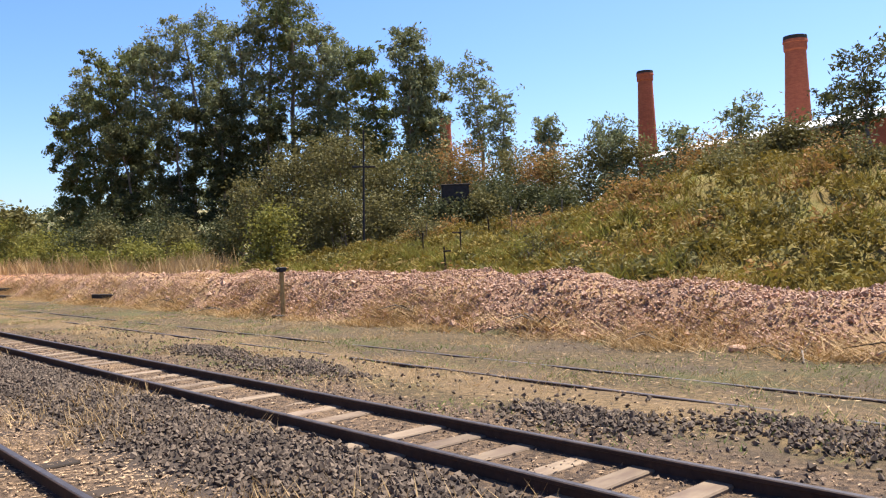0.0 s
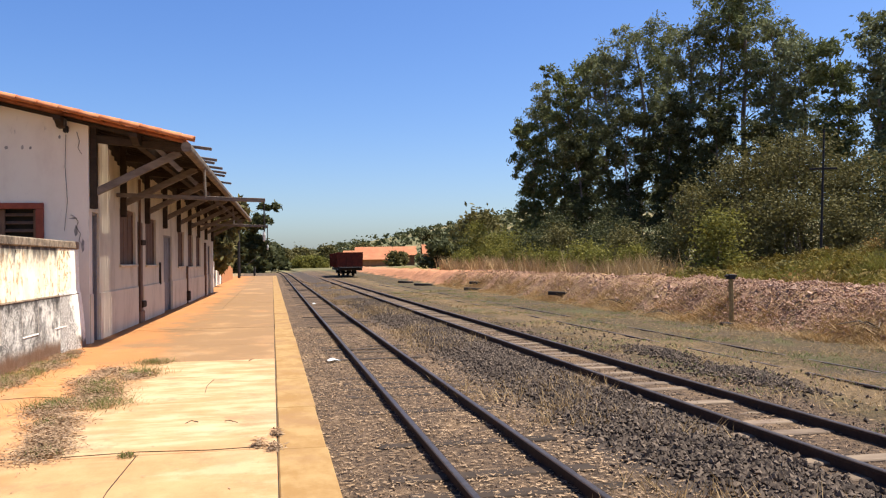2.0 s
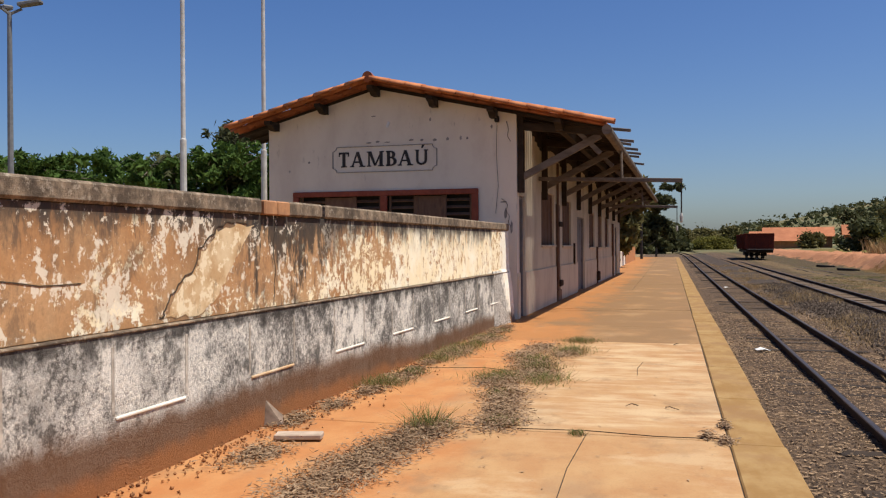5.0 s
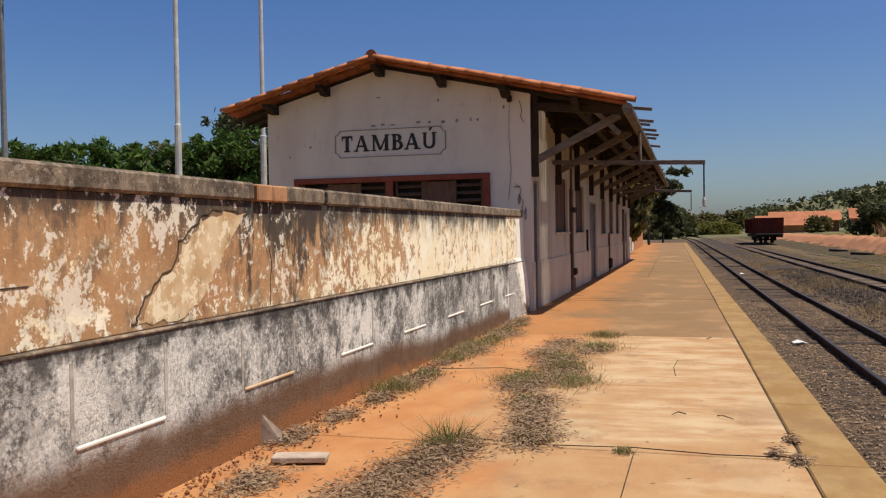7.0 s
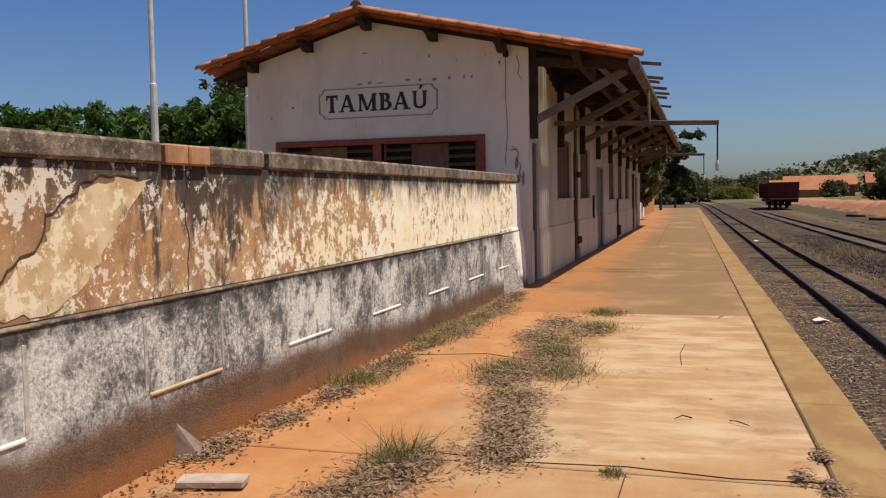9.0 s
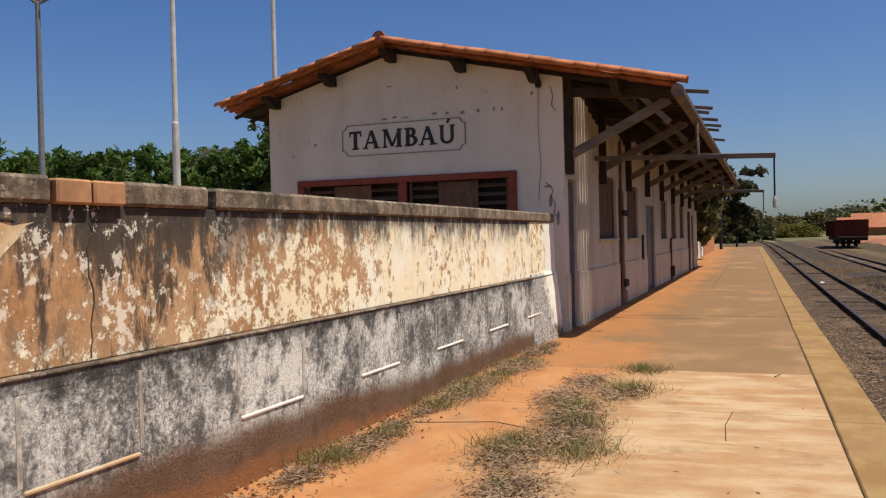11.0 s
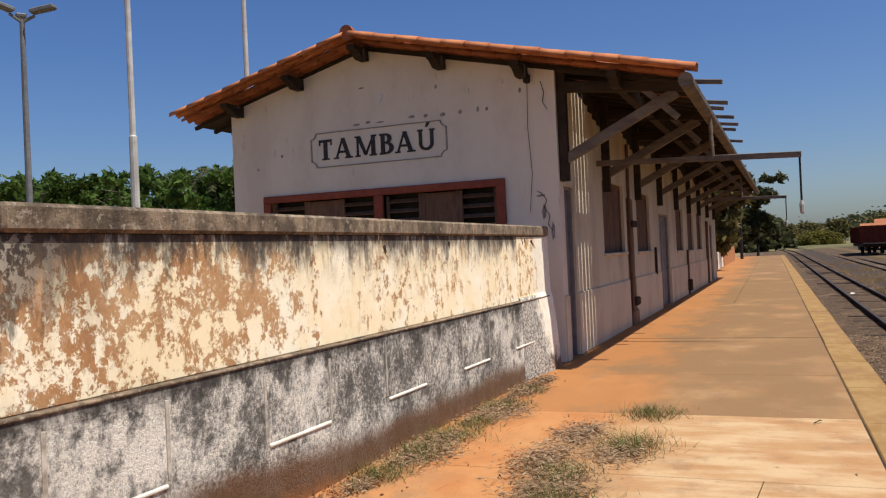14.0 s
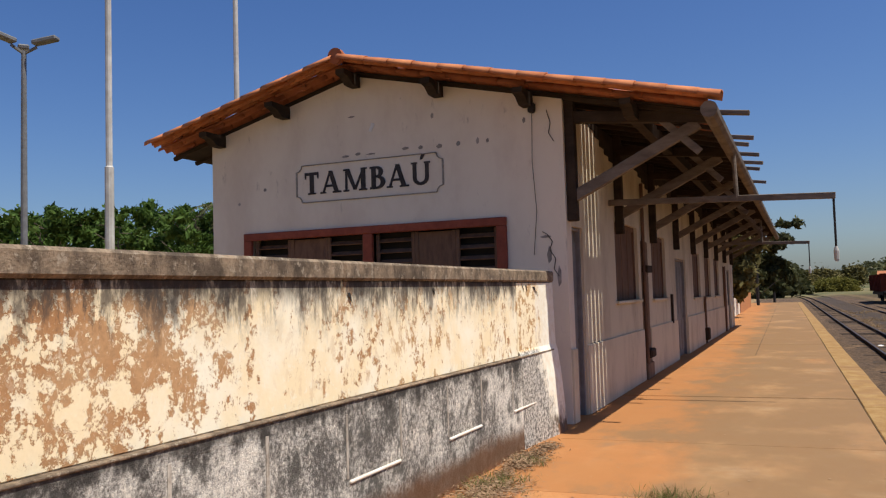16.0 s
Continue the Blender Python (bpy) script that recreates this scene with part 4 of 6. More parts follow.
for side, total in ((1, len_r), (-1, len_l)):
    s = 0.05
    while s < total - 0.3:
        for u, lift in ((ROOF0 + 0.0, 0.03), (ROOF0 + 0.17, 0.055)):
            part("tile", TILE, M_TILE, roof, m=tile_place(side, min(s, total - 0.44), u, lift + rng.uniform(0, 0.014), rng.uniform(-1.6, 1.6)) @ pose(0.46, 0, 0, 0, 0, 180) @ Matrix.Diagonal((1.02, 1.2, 1.25, 1)))
        s += 0.39
u = ROOF0
while u < ROOF1:
    part("ridge_tile", TILE, M_TILE, roof, m=pose(RX, u, RZ - 0.02, 0, -1.5, 90) @ Matrix.Diagonal((1, 1.35, 1.25, 1)))
    u += 0.41
part("ridge_end", Geo().tube([(RX, ROOF0 - 0.03, RZ + 0.0), (RX, ROOF0 + 0.05, RZ + 0.0)], [0.12, 0.12], 14), M_TILES, roof, "round mortared ridge end")
for u, out in ((0.35, 0.5), (2.3, 0.42), (2.9, 0.25), (4.1, 0.42), (5.2, 0.45), (6.0, 0.3), (8.3, 0.35)):
    part("eave_stick", Geo().beam((1.7, u, roof_z(1.7) - 0.10), (EX + 0.6 * out, u + rng.uniform(-0.03, 0.03), roof_z(EX) - 0.10), 0.09, 0.06, 0.008), M_GREYWOOD, roof, "broken lath jutting past the eave")

# sign: painted roman capitals with small serifs, and their border
T, H, SE = 0.075, 0.345, 0.026        # heavy stroke, height of the capitals, thickness of the thin strokes
quad = lambda x0, x1, x2, x3, z0, z1: [(x0, z0), (x1, z0), (x2, z1), (x3, z1)]
bar = lambda x0, x1, z0, z1: quad(x0, x1, x1, x0, z0, z1)


def letter_t(w):
    c = w / 2
    return [bar(c - T / 2, c + T / 2, 0, H), bar(0, w, H - 0.045, H), bar(0, SE, H - 0.10, H), bar(w - SE, w, H - 0.10, H), bar(c - T * 0.95, c + T * 0.95, 0, SE)]


def letter_a(w):
    c = w / 2
    return [quad(0.03, 0.03 + SE * 1.5, c + 0.01, c - 0.025, 0, H), quad(w - 0.04 - T, w - 0.04, c + 0.03, c - 0.04, 0, H), bar(w * 0.24, w * 0.72, H * 0.28, H * 0.28 + 0.035), bar(0, 0.10, 0, SE), bar(w - 0.15, w, 0, SE)]


def letter_m(w):
    c = w / 2
    return [quad(0.03, 0.03 + SE * 1.5, 0.07, 0.035, 0, H), bar(w - 0.03 - T, w - 0.03, 0, H), quad(c - 0.03, c + 0.025, 0.03 + T, 0.03, 0.02, H), quad(c - 0.025, c + 0.015, w - 0.04, w - 0.075, 0.02, H), bar(0, 0.10, 0, SE), bar(w - 0.14, w, 0, SE), bar(0.0, 0.08, H - SE, H), bar(w - 0.1, w, H - SE, H)]


def bowl(x, z0, z1, reach, t):
    """Half rings of a bowl, in short pieces."""
    m, h = (z0 + z1) / 2, (z1 - z0) / 2
    out = []
    for k in range(8):
        a, b = math.pi * (k / 8 - 0.5), math.pi * ((k + 1) / 8 - 0.5)
        out.append([(x + reach * math.cos(a), m + h * math.sin(a)), (x + reach * math.cos(b), m + h * math.sin(b)), (x + (reach - t) * math.cos(b), m + (h - 0.035) * math.sin(b)), (x + (reach - t) * math.cos(a), m + (h - 0.035) * math.sin(a))])
    return out


def letter_b(w):
    x = w * 0.45
    return [bar(0.025, 0.025 + T, 0, H), bar(0, x, 0, 0.035), bar(0, x, H - 0.035, H), bar(0.05, x, H * 0.52, H * 0.52 + 0.03)] + bowl(x, H * 0.5, H, w * 0.42, T) + bowl(x, 0, H * 0.6, w * 0.55, T)


def letter_u(w):
    c = w / 2
    ring = []
    for k in range(8):
        a, b = math.pi * (1 + k / 8), math.pi * (1 + (k + 1) / 8)
        ro, ri, zo, zi = c - 0.025, c - 0.025 - T * 0.8, 0.11, 0.065
        ring.append([(c + ro * math.cos(a), 0.11 + zo * math.sin(a)), (c + ro * math.cos(b), 0.11 + zo * math.sin(b)), (c + ri * math.cos(b), 0.11 + zi * math.sin(b)), (c + ri * math.cos(a), 0.11 + zi * math.sin(a))])
    return [bar(0.025, 0.025 + T * 0.8, 0.11, H), bar(w - 0.025 - T * 0.8, w - 0.025, 0.11, H), bar(0, 0.10, H - SE, H), bar(w - 0.10, w, H - SE, H), quad(c - 0.01, c + 0.03, c + 0.08, c + 0.02, H + 0.035, H + 0.12)] + ring


for shape, x, w in ((letter_t, -4.15, 0.25), (letter_a, -3.87, 0.37), (letter_m, -3.46, 0.41), (letter_b, -3.00, 0.26), (letter_a, -2.72, 0.37), (letter_u, -2.31, 0.31)):
    g = Geo()
    for n, poly in enumerate(shape(w)):
        d = -0.010 - 0.0005 * n
        k = len(poly)
        g.add([(x + a, d, 3.41 + b) for a, b in poly] + [(x + a, 0.002, 3.41 + b) for a, b in poly], [tuple(range(k)), tuple(range(2 * k - 1, k - 1, -1))] + [(q, k + q, k + (q + 1) % k, (q + 1) % k) for q in range(k)])
    part("sign_letter", g, M_LETTER, st, "black painted letter of the station name")
g = Geo()
edge = []
for cx, cz, turn in ((-4.30, 3.29, 0), (-1.80, 3.29, 1), (-1.80, 3.87, 2), (-4.30, 3.87, 3)):
    # each corner is a hollow quarter round
    edge += [(cx + 0.10 * math.cos(a), cz + 0.10 * math.sin(a)) for a in [math.pi / 2 * (turn + 1 - k / 3) for k in range(4)]]
for n, (a, b) in enumerate(zip(edge, edge[1:] + edge[:1])):
    g.beam((a[0], -0.006, a[1]), (b[0], -0.006, b[1]), 0.026, 0.012, 0)
part("sign_border", g, M_FRAMELINE, st, "faded moulded border with hollow corners")
# white chip painted for a sun fleck that falls through the roof
part("painted_sun_fleck", Geo().box(-0.03, 0.03, -0.012, 0.002, -0.07, 0.07, 0.01, pose(-2.95, 0, 4.35, 0, 22)), M_PAPER, st, "white chip standing in for a fleck of sunlight")


def bracket_lamp_arm(y):
    b = thing("platform_lamp_arm", "rusty steel arm with hanging lamp rod over the platform", "lamp arm", pose(0, 0, 0), "lamp arms")
    part("arm", Geo().beam((-3.95, y, 3.24), (-0.52, y, 3.12), 0.06, 0.10), M_GREYWOOD, b)
    part("hanger", Geo().tube([(-1.93, y, 3.16), (-1.95, y, 3.9)], [0.035, 0.035]), M_GREYWOOD, b)
    part("rod", Geo().tube([(-0.55, y, 3.12), (-0.55, y, 2.35)], [0.017, 0.017]), M_BLACK, b)
    part("lamp_socket", Geo().tube([(-0.55, y, 2.35), (-0.55, y, 2.28), (-0.55, y, 2.15), (-0.55, y, 2.12)], [0.02, 0.04, 0.035, 0.02]), M_STEELPOLE, b, "pale lamp socket")


bracket_lamp_arm(20.9)
bracket_lamp_arm(36.0)

# ---- plants ----
def gz(x, y):
    return float(ground_z(x, y))


def limb_path(start, end, rng, sag=0.08, n=4):
    a, b = np.array(start, float), np.array(end, float)
    d = np.linalg.norm(b - a)
    return [tuple(a + (b - a) * t + rng.normal(size=3) * d * sag * (0 if t in (0, 1) else 1)) for t in np.linspace(0, 1, n)]


def tree(x, y, top, seed, leaf=L_EUC, spread=0.22, low=0.28, density=1.0, size=0.42, label="tall eucalyptus with ragged grey-green crown", name="eucalyptus_tree", category="tree", group="eucalyptus grove", bare=0):
    """Tapered trunk, limbs that end in leaf clumps, gaps between the clumps."""
    r = np.random.default_rng(seed)
    z0 = gz(x, y) - 0.1
    h = top - z0
    t = thing(name, label, category, pose(x, y, z0), group)
    wood, crown = Geo(), []
    lean = r.normal(size=2) * 0.03 * h
    axis = lambda f: np.array([lean[0] * f * f, lean[1] * f * f, h * f])
    stem = [axis(f) + np.append(r.normal(size=2) * 0.012 * h * (0 < f < 1), 0) for f in np.linspace(0, 0.95, 7)]
    base_r = 0.012 * h + 0.04
    wood.tube([tuple(p) for p in stem], [base_r * (1 - 0.85 * f) for f in np.linspace(0, 1, 7)], 7)
    limbs = int(15 + h * 1.05)
    for i in range(limbs):
        f = low + (0.97 - low) * (i + r.uniform(0, 1)) / limbs
        p = axis(f)
        ang = i * 2.4 + r.uniform(-0.6, 0.6)
        taper = math.sin(math.pi * min(1, 0.22 + 0.78 * ((1 - f) / (1 - low)) ** 0.75)) if f > 0.35 else 0.75
        reach = spread * h * (0.35 + 0.75 * taper) * r.uniform(0.55, 1.15)
        e = p + np.array([math.cos(ang) * reach, math.sin(ang) * reach, reach * r.uniform(0.15, 0.75)])
        e[2] = min(e[2], h * 1.0)
        wood.tube(limb_path(p, e, r), [base_r * 0.32 * (1.05 - f) + 0.02] + [base_r * 0.2 * (1.05 - f) + 0.015] * 2 + [0.012], 5, False)
        if i < bare:
            continue
        for q in range(int(r.integers(4, 8))):
            c = p + (e - p) * r.uniform(0.35, 1.1) + r.normal(size=3) * np.array([1, 1, 0.8]) * 0.5 * (0.4 + 0.02 * h)
            n = int(r.integers(30, 95) * density)
            rad = r.uniform(0.25, 0.8) * (0.5 + 0.026 * h)
            ball = r.normal(size=(n, 3)) * np.array([1, 1, 0.75]) * rad * 0.5
            ball[:, 2] -= 0.35 * np.hypot(ball[:, 0], ball[:, 1])
            crown.append(c + ball)
    part("trunk", wood, M_BARK, t)
    part("crown", fast_mesh("crown", leaves(np.concatenate(crown), size, r, 2.2, 0.7), 4), leaf, t)
    return t


def shrub(x, y, top, seed, leaf, label, width=1.0, size=0.26, dens=1.0, name="shrub", group="understorey shrubs", z0=None):
    r = np.random.default_rng(seed)
    z0 = (gz(x, y) if z0 is None else z0) - 0.1
    h = max(top - z0, 0.8)
    t = thing(name, label, "shrub", pose(x, y, z0), group)
    wood, crown = Geo(), []
    for i in range(int(10 + 3.2 * h)):
        ang, f = r.uniform(0, 2 * math.pi), r.uniform(0.15, 1.0)
        reach = width * (0.75 + 0.24 * h) * math.sqrt(r.uniform(0.02, 1)) * (1.15 - 0.55 * f)
        e = np.array([math.cos(ang) * reach, math.sin(ang) * reach, h * f * 0.94])
        if i % 2 == 0:
            wood.tube(limb_path((r.normal() * 0.15, r.normal() * 0.15, 0), e, r, 0.06), [0.05, 0.035, 0.025, 0.01], 5, False)
        n = int(r.integers(80, 150) * dens)
        rad = 0.34 + 0.085 * h
        crown.append(e + r.normal(size=(n, 3)) * np.array([1, 1, 0.75]) * rad * r.uniform(0.6, 1.1))
    c = np.concatenate(crown)
    c[:, 2] = np.abs(c[:, 2])
    part("woody_base", wood, M_BARK, t)
    part("foliage", fast_mesh("foliage", leaves(c, size, r, 1.6, 0.15), 4), leaf, t)
    return t


TALL = [(26.8, 84.4, 16.4), (29.7, 87.7, 20.6), (29.5, 81.4, 21.3), (32.6, 84.5, 23.5), (32.3, 78.2, 22.6), (35.4, 76.8, 25.1), (39.3, 79.4, 25.2), (37.3, 71.4, 23.6), (38.6, 68.4, 26.0), (39.7, 65.4, 27.2), (40.6, 62.5, 21.2), (41.3, 59.6, 19.0), (41.2, 54.8, 17.8), (41.9, 51.6, 19.0), (44.4, 52.2, 16.3)]
for i, (x, y, top) in enumerate(TALL):
    edge = i in (0, 2)
    tree(x, y, top, 100 + i, L_GUM if i % 3 == 0 or edge else L_EUC, 0.11 if edge else 0.10, 0.07 if edge else (0.2 if i < 9 else 0.3), 1.6 if edge else 0.95, 0.165, bare=12 if i == 9 else 0,
         label="eucalyptus with bare upper branches in the grove" if i == 9 else ("bushy eucalyptus with foliage to the ground" if edge else "tall eucalyptus with ragged grey-green crown"))
for i, (x, y, top) in enumerate([(46.1, 47.9, 16.1), (46.0, 45.1, 13.2), (46.4, 41.8, 10.5)]):
    tree(x, y, top, 140 + i, L_EUC, 0.10, 0.45, 0.34, 0.15, "slender sparse eucalyptus beside the old chimney", group="slender eucalypts")
for i, (x, y, top) in enumerate([(33.6, 13.8, 8.2), (36.9, 16.2, 7.5), (32.5, 11.0, 8.4)]):
    tree(x, y, top, 150 + i, L_DARK, 0.28, 0.4, 0.2, 0.11, "small crooked tree on the grassy slope", "small_tree", group="trees on the slope")

for i, (x, y, top) in enumerate([(28.5, 75.0, 13.5), (31.5, 71.5, 15.0), (34.0, 68.0, 15.5), (35.8, 63.5, 14.0), (37.2, 58.5, 12.0)]):
    tree(x, y, top, 170 + i, L_DARK, 0.17, 0.08, 1.6, 0.15, "dark lower tree filling the grove front")

SHRUBS = {
    "dark": (L_DARK, "dense dark green shrub", [(20.5, 63.4, 3.8), (23.0, 58.2, 3.7), (25.9, 52.5, 3.8), (34.4, 42.2, 7.6), (35.2, 36.2, 5.1), (40.2, 39.7, 7.0), (35.2, 33.3, 4.6), (35.1, 30.4, 4.2), (35.4, 26.9, 4.4), (38.3, 26.2, 5.6), (23.9, 68.5, 5.2), (26.7, 63.1, 4.6), (29.0, 68.0, 6.5), (33.0, 60.0, 6.5), (31.4, 35.4, 3.9), (30.7, 36.6, 3.7)]),
    "olive": (L_OLIVE, "olive green shrub with thin stems", [(21.6, 60.9, 4.0), (24.6, 55.3, 3.7), (26.8, 49.8, 6.3), (28.8, 48.6, 7.9), (30.4, 47.7, 8.9), (30.8, 45.0, 8.9), (32.1, 44.0, 8.0), (32.1, 41.6, 7.1), (28.1, 42.0, 5.3), (29.1, 38.8, 4.6), (27.2, 44.9, 4.7), (39.6, 43.0, 7.7), (43.4, 42.0, 8.0), (41.2, 35.6, 6.8), (39.1, 31.9, 6.9), (40.9, 29.4, 7.1), (36.5, 21.5, 5.5), (38.8, 21.5, 6.4), (36.9, 18.6, 6.3), (40.1, 18.9, 5.9), (38.7, 17.2, 5.7), (33.0, 35.0, 4.3)]),
    "rust": (L_RUST, "shrub with dry rust-brown leaves", [(38.1, 43.0, 8.4), (41.1, 37.2, 7.3), (38.5, 23.9, 6.6), (41.9, 43.6, 6.9)]),
    "bright": (L_YELLOW, "bright yellow-green feathery bush", [(21.9, 90.0, 5.6), (19.6, 73.0, 3.7), (19.1, 65.9, 3.7), (23.4, 41.4, 3.9), (23.9, 76.9, 3.9), (18.5, 60.0, 2.2), (19.0, 56.0, 2.0), (20.5, 54.0, 2.4), (18.2, 70.0, 2.6), (22.0, 50.0, 2.2), (18.8, 48.0, 1.9), (17.8, 80.0, 2.4)]),
}
k = 300
for key, (leaf, label, spots) in SHRUBS.items():
    for x, y, top in spots:
        shrub(x, y, top, k, leaf, label, 0.6 if key == "bright" else 0.85, 0.125, 1.7)
        k += 1
for i, (x, y, top) in enumerate([(40.0, 30.7, 8.3), (42.2, 27.6, 7.8), (45.6, 25.7, 9.2), (43.0, 33.0, 8.2)]):
    tree(x, y, top, 160 + i, L_EUC, 0.2, 0.4, 0.3, 0.12, "thin grey-green sapling on the slope", "sapling", group="slope saplings")
# trees and bushes further along the line, and the green belt behind the station
for i, (x, y, top) in enumerate([(31.2, 126.8, 8.9), (27.0, 112.0, 5.0), (33.0, 140.0, 6.0), (29.0, 135.0, 4.5), (36.0, 165.0, 7.0), (39.0, 178.0, 8.5), (27.5, 188.0, 3.6), (40.0, 210.0, 9.0), (44.0, 195.0, 9.5), (27.0, 104.0, 4.6), (23.5, 120.0, 4.0), (29.5, 98.0, 6.0)]):
    shrub(x, y, top, 420 + i, L_DARK if i % 3 else L_OLIVE, "rounded bush far along the line", 1.3, 0.5, 1.0, "far_bush", "bushes along the line")
for i, (x, y, top) in enumerate([(8.4, 205, 2.7), (6.6, 206, 2.1), (10.4, 206, 2.2)]):
    shrub(x, y, top, 440 + i, L_YELLOW, "low rounded pale green bush between the tracks", 2.0, 0.3, 4.0, "pale_bush", "pale bushes")
for i in range(26):
    a = radians(-19 - 1.4 * i)
    d = 58 + 6 * math.sin(i * 2.1)
    tree(-0.8 + d * math.sin(a), d * math.cos(a), 6.7 + 0.5 * math.sin(i * 1.7), 460 + i, L_BRIGHT, 0.40, 0.2, 0.85, 0.19, "leafy bright green tree behind the station", "green_tree", group="green belt")


def palm(x, y, h, seed):
    r = np.random.default_rng(seed)
    t = thing("palm_tree", "palm with drooping feathery fronds behind the station", "palm", pose(x, y, gz(x, y)), "palms")
    part("trunk", Geo().tube([(0, 0, 0), (0.1, 0, h * 0.5), (0.05, 0.1, h)], [0.22, 0.17, 0.15], 8), M_BARK, t)
    for i in range(22):
        a, up = i * 2.4, r.uniform(0.2, 1.1)
        rib = [np.array([math.cos(a) * 1.9 * s, math.sin(a) * 1.9 * s, h + 2.0 * up * s - 1.9 * s * s]) for s in np.linspace(0, 1, 14)]
        q = []
        for j in range(1, 14):
            for sgn in (-1, 1):
                side = np.array([-math.sin(a) * sgn, math.cos(a) * sgn, -0.45]) * 0.5 * (1 - 0.5 * j / 14)
                q += [rib[j - 1], rib[j - 1] * 0.5 + rib[j] * 0.5 + side * 0.5, rib[j] + side, rib[j]]
        part("frond", fast_mesh("frond", np.array(q), 4), L_DARK, t)


palm(-30.5, 45.7, 7.0, 7)
palm(-32.8, 47.0, 6.2, 8)
palm(-28.6, 47.5, 6.4, 9)
tree(-27.4, 48.0, 9.0, 498, L_DARK, 0.26, 0.15, 1.0, 0.2, "dark rounded tree behind the station", "dark_tree", group="green belt")
tree(-25.2, 47.0, 8.2, 499, L_BRIGHT, 0.28, 0.15, 0.9, 0.2, "dark rounded tree behind the station", "dark_tree", group="green belt")

# trees by the platform's far end
tree(-4.3, 58.0, 5.2, 500, L_OLIVE, 0.36, 0.3, 1.2, 0.3, "small yellow-green tree beside the platform", "small_tree", group="platform trees")
tree(-4.9, 63.0, 4.8, 501, L_OLIVE, 0.36, 0.3, 1.2, 0.3, "small yellow-green tree beside the platform", "small_tree", group="platform trees")
tree(-4.2, 104.0, 8.5, 502, L_DARK, 0.42, 0.12, 1.6, 0.35, "dark spreading tree at the platform end", "dark_tree", group="platform trees")
tree(-7.5, 96.0, 7.5, 503, L_OLIVE, 0.42, 0.12, 1.6, 0.35, "dark spreading tree at the platform end", "dark_tree", group="platform trees")
for i, (x, y, top) in enumerate([(-4.0, 150, 5.5), (-9.0, 170, 7.0), (-2.5, 190, 6.0), (-6.0, 230, 8.0), (1.0, 262, 6.0), (9.0, 285, 6.0), (18.0, 300, 6.5), (-4.0, 300, 8.0), (30.0, 290, 7.0)]):
    shrub(x, y, top, 520 + i, L_OLIVE if i > 3 else L_DARK, "dark green thicket closing the line of the tracks", 2.2, 0.7, 1.2, "far_bush", "bushes along the line")

# far woods on the hills
r = np.random.default_rng(77)
pts = []
for _ in range(900):
    y = r.uniform(300, 1000)
    x = y * r.uniform(-0.25, 0.9)
    c = np.array([x, y, gz(x, y) + 1.5])
    s = r.uniform(1.2, 3.2)
    pts.append(c + r.normal(size=(26, 3)) * np.array([s, s, s * 0.6]))
tagged(part("far_woods", fast_mesh("far_woods", leaves(np.concatenate(pts), 2.2, r, 1.3, 0), 4), L_DARK), "scattered dark trees on the far hills", "woods", kind="stuff")

# ---- grass ----
def scatter(n, x0, x1, y0, y1, r, keep=None):
    x, y = r.uniform(x0, x1, n), r.uniform(y0, y1, n)
    if keep is not None:
        ok = keep(x, y)
        x, y = x[ok], y[ok]
    return np.stack([x, y, ground_z(x, y)], axis=1)


def clumps(centres, per, radius, r):
    p = np.repeat(centres, per, axis=0)
    p[:, :2] += r.normal(size=(len(p), 2)) * radius
    p[:, 2] = ground_z(p[:, 0], p[:, 1]) - 0.03
    return p


def patchy(scale, cut, seed):
    return lambda x, y: np.array([noise.noise((a * scale, b * scale, seed)) for a, b in zip(x, y)]) > cut


r = np.random.default_rng(11)
c = clumps(scatter(3600, 16.4, 40, -2, 44, r), 16, 0.18, r)
tagged(part("slope_grass", fast_mesh("slope_grass", blades(c, 0.42, 0.024, r, 1.0), 3), L_SLOPE), "knee-high golden green grass covering the slope", "grass", kind="stuff")
c = clumps(scatter(900, 16.4, 36, 0, 44, r, patchy(0.22, 0.12, 3.0)), 14, 0.18, r)
tagged(part("green_slope_grass", fast_mesh("green_slope_grass", blades(c, 0.36, 0.024, r, 1.1), 3), L_YELLOW), "bright yellow-green grass patches on the slope", "grass", kind="stuff")
c = clumps(scatter(1500, 16.0, 25, 13, 36, r, patchy(0.3, -0.15, 5.0)), 16, 0.2, r)
tagged(part("lime_slope_grass", fast_mesh("lime_slope_grass", blades(c, 0.4, 0.024, r, 1.0), 3), L_YELLOW), "lime green grass at the foot of the slope", "grass", kind="stuff")
c = clumps(scatter(1500, 16.4, 36, -2, 34, r, patchy(0.35, 0.2, 9.0)), 14, 0.2, r)
tagged(part("brown_slope_weeds", fast_mesh("brown_slope_weeds", blades(c, 0.5, 0.022, r, 0.9), 3), L_RUST), "dry brown weeds among the slope grass", "weeds", kind="stuff")
c = clumps(scatter(750, 15.5, 22, 40, 78, r, patchy(0.3, -0.1, 6.0)), 20, 0.3, r)
tagged(part("tall_straw", fast_mesh("tall_straw", blades(c, 1.25, 0.035, r, 0.6), 3), L_STRAW), "tall dry straw in front of the grove", "grass", kind="stuff")
foot = lambda x, y: (r.uniform(size=len(x)) < np.clip(1.2 - np.abs(x - 11.9) / 1.0, 0.06, 1)) & (np.sin(0.9 * y) + np.sin(2.3 * y + 1) + 0.5 > r.uniform(-1.3, 1.3, len(x)))
c = clumps(scatter(5200, 11.2, 14.6, 1, 60, r, foot), 26, 0.2, r)
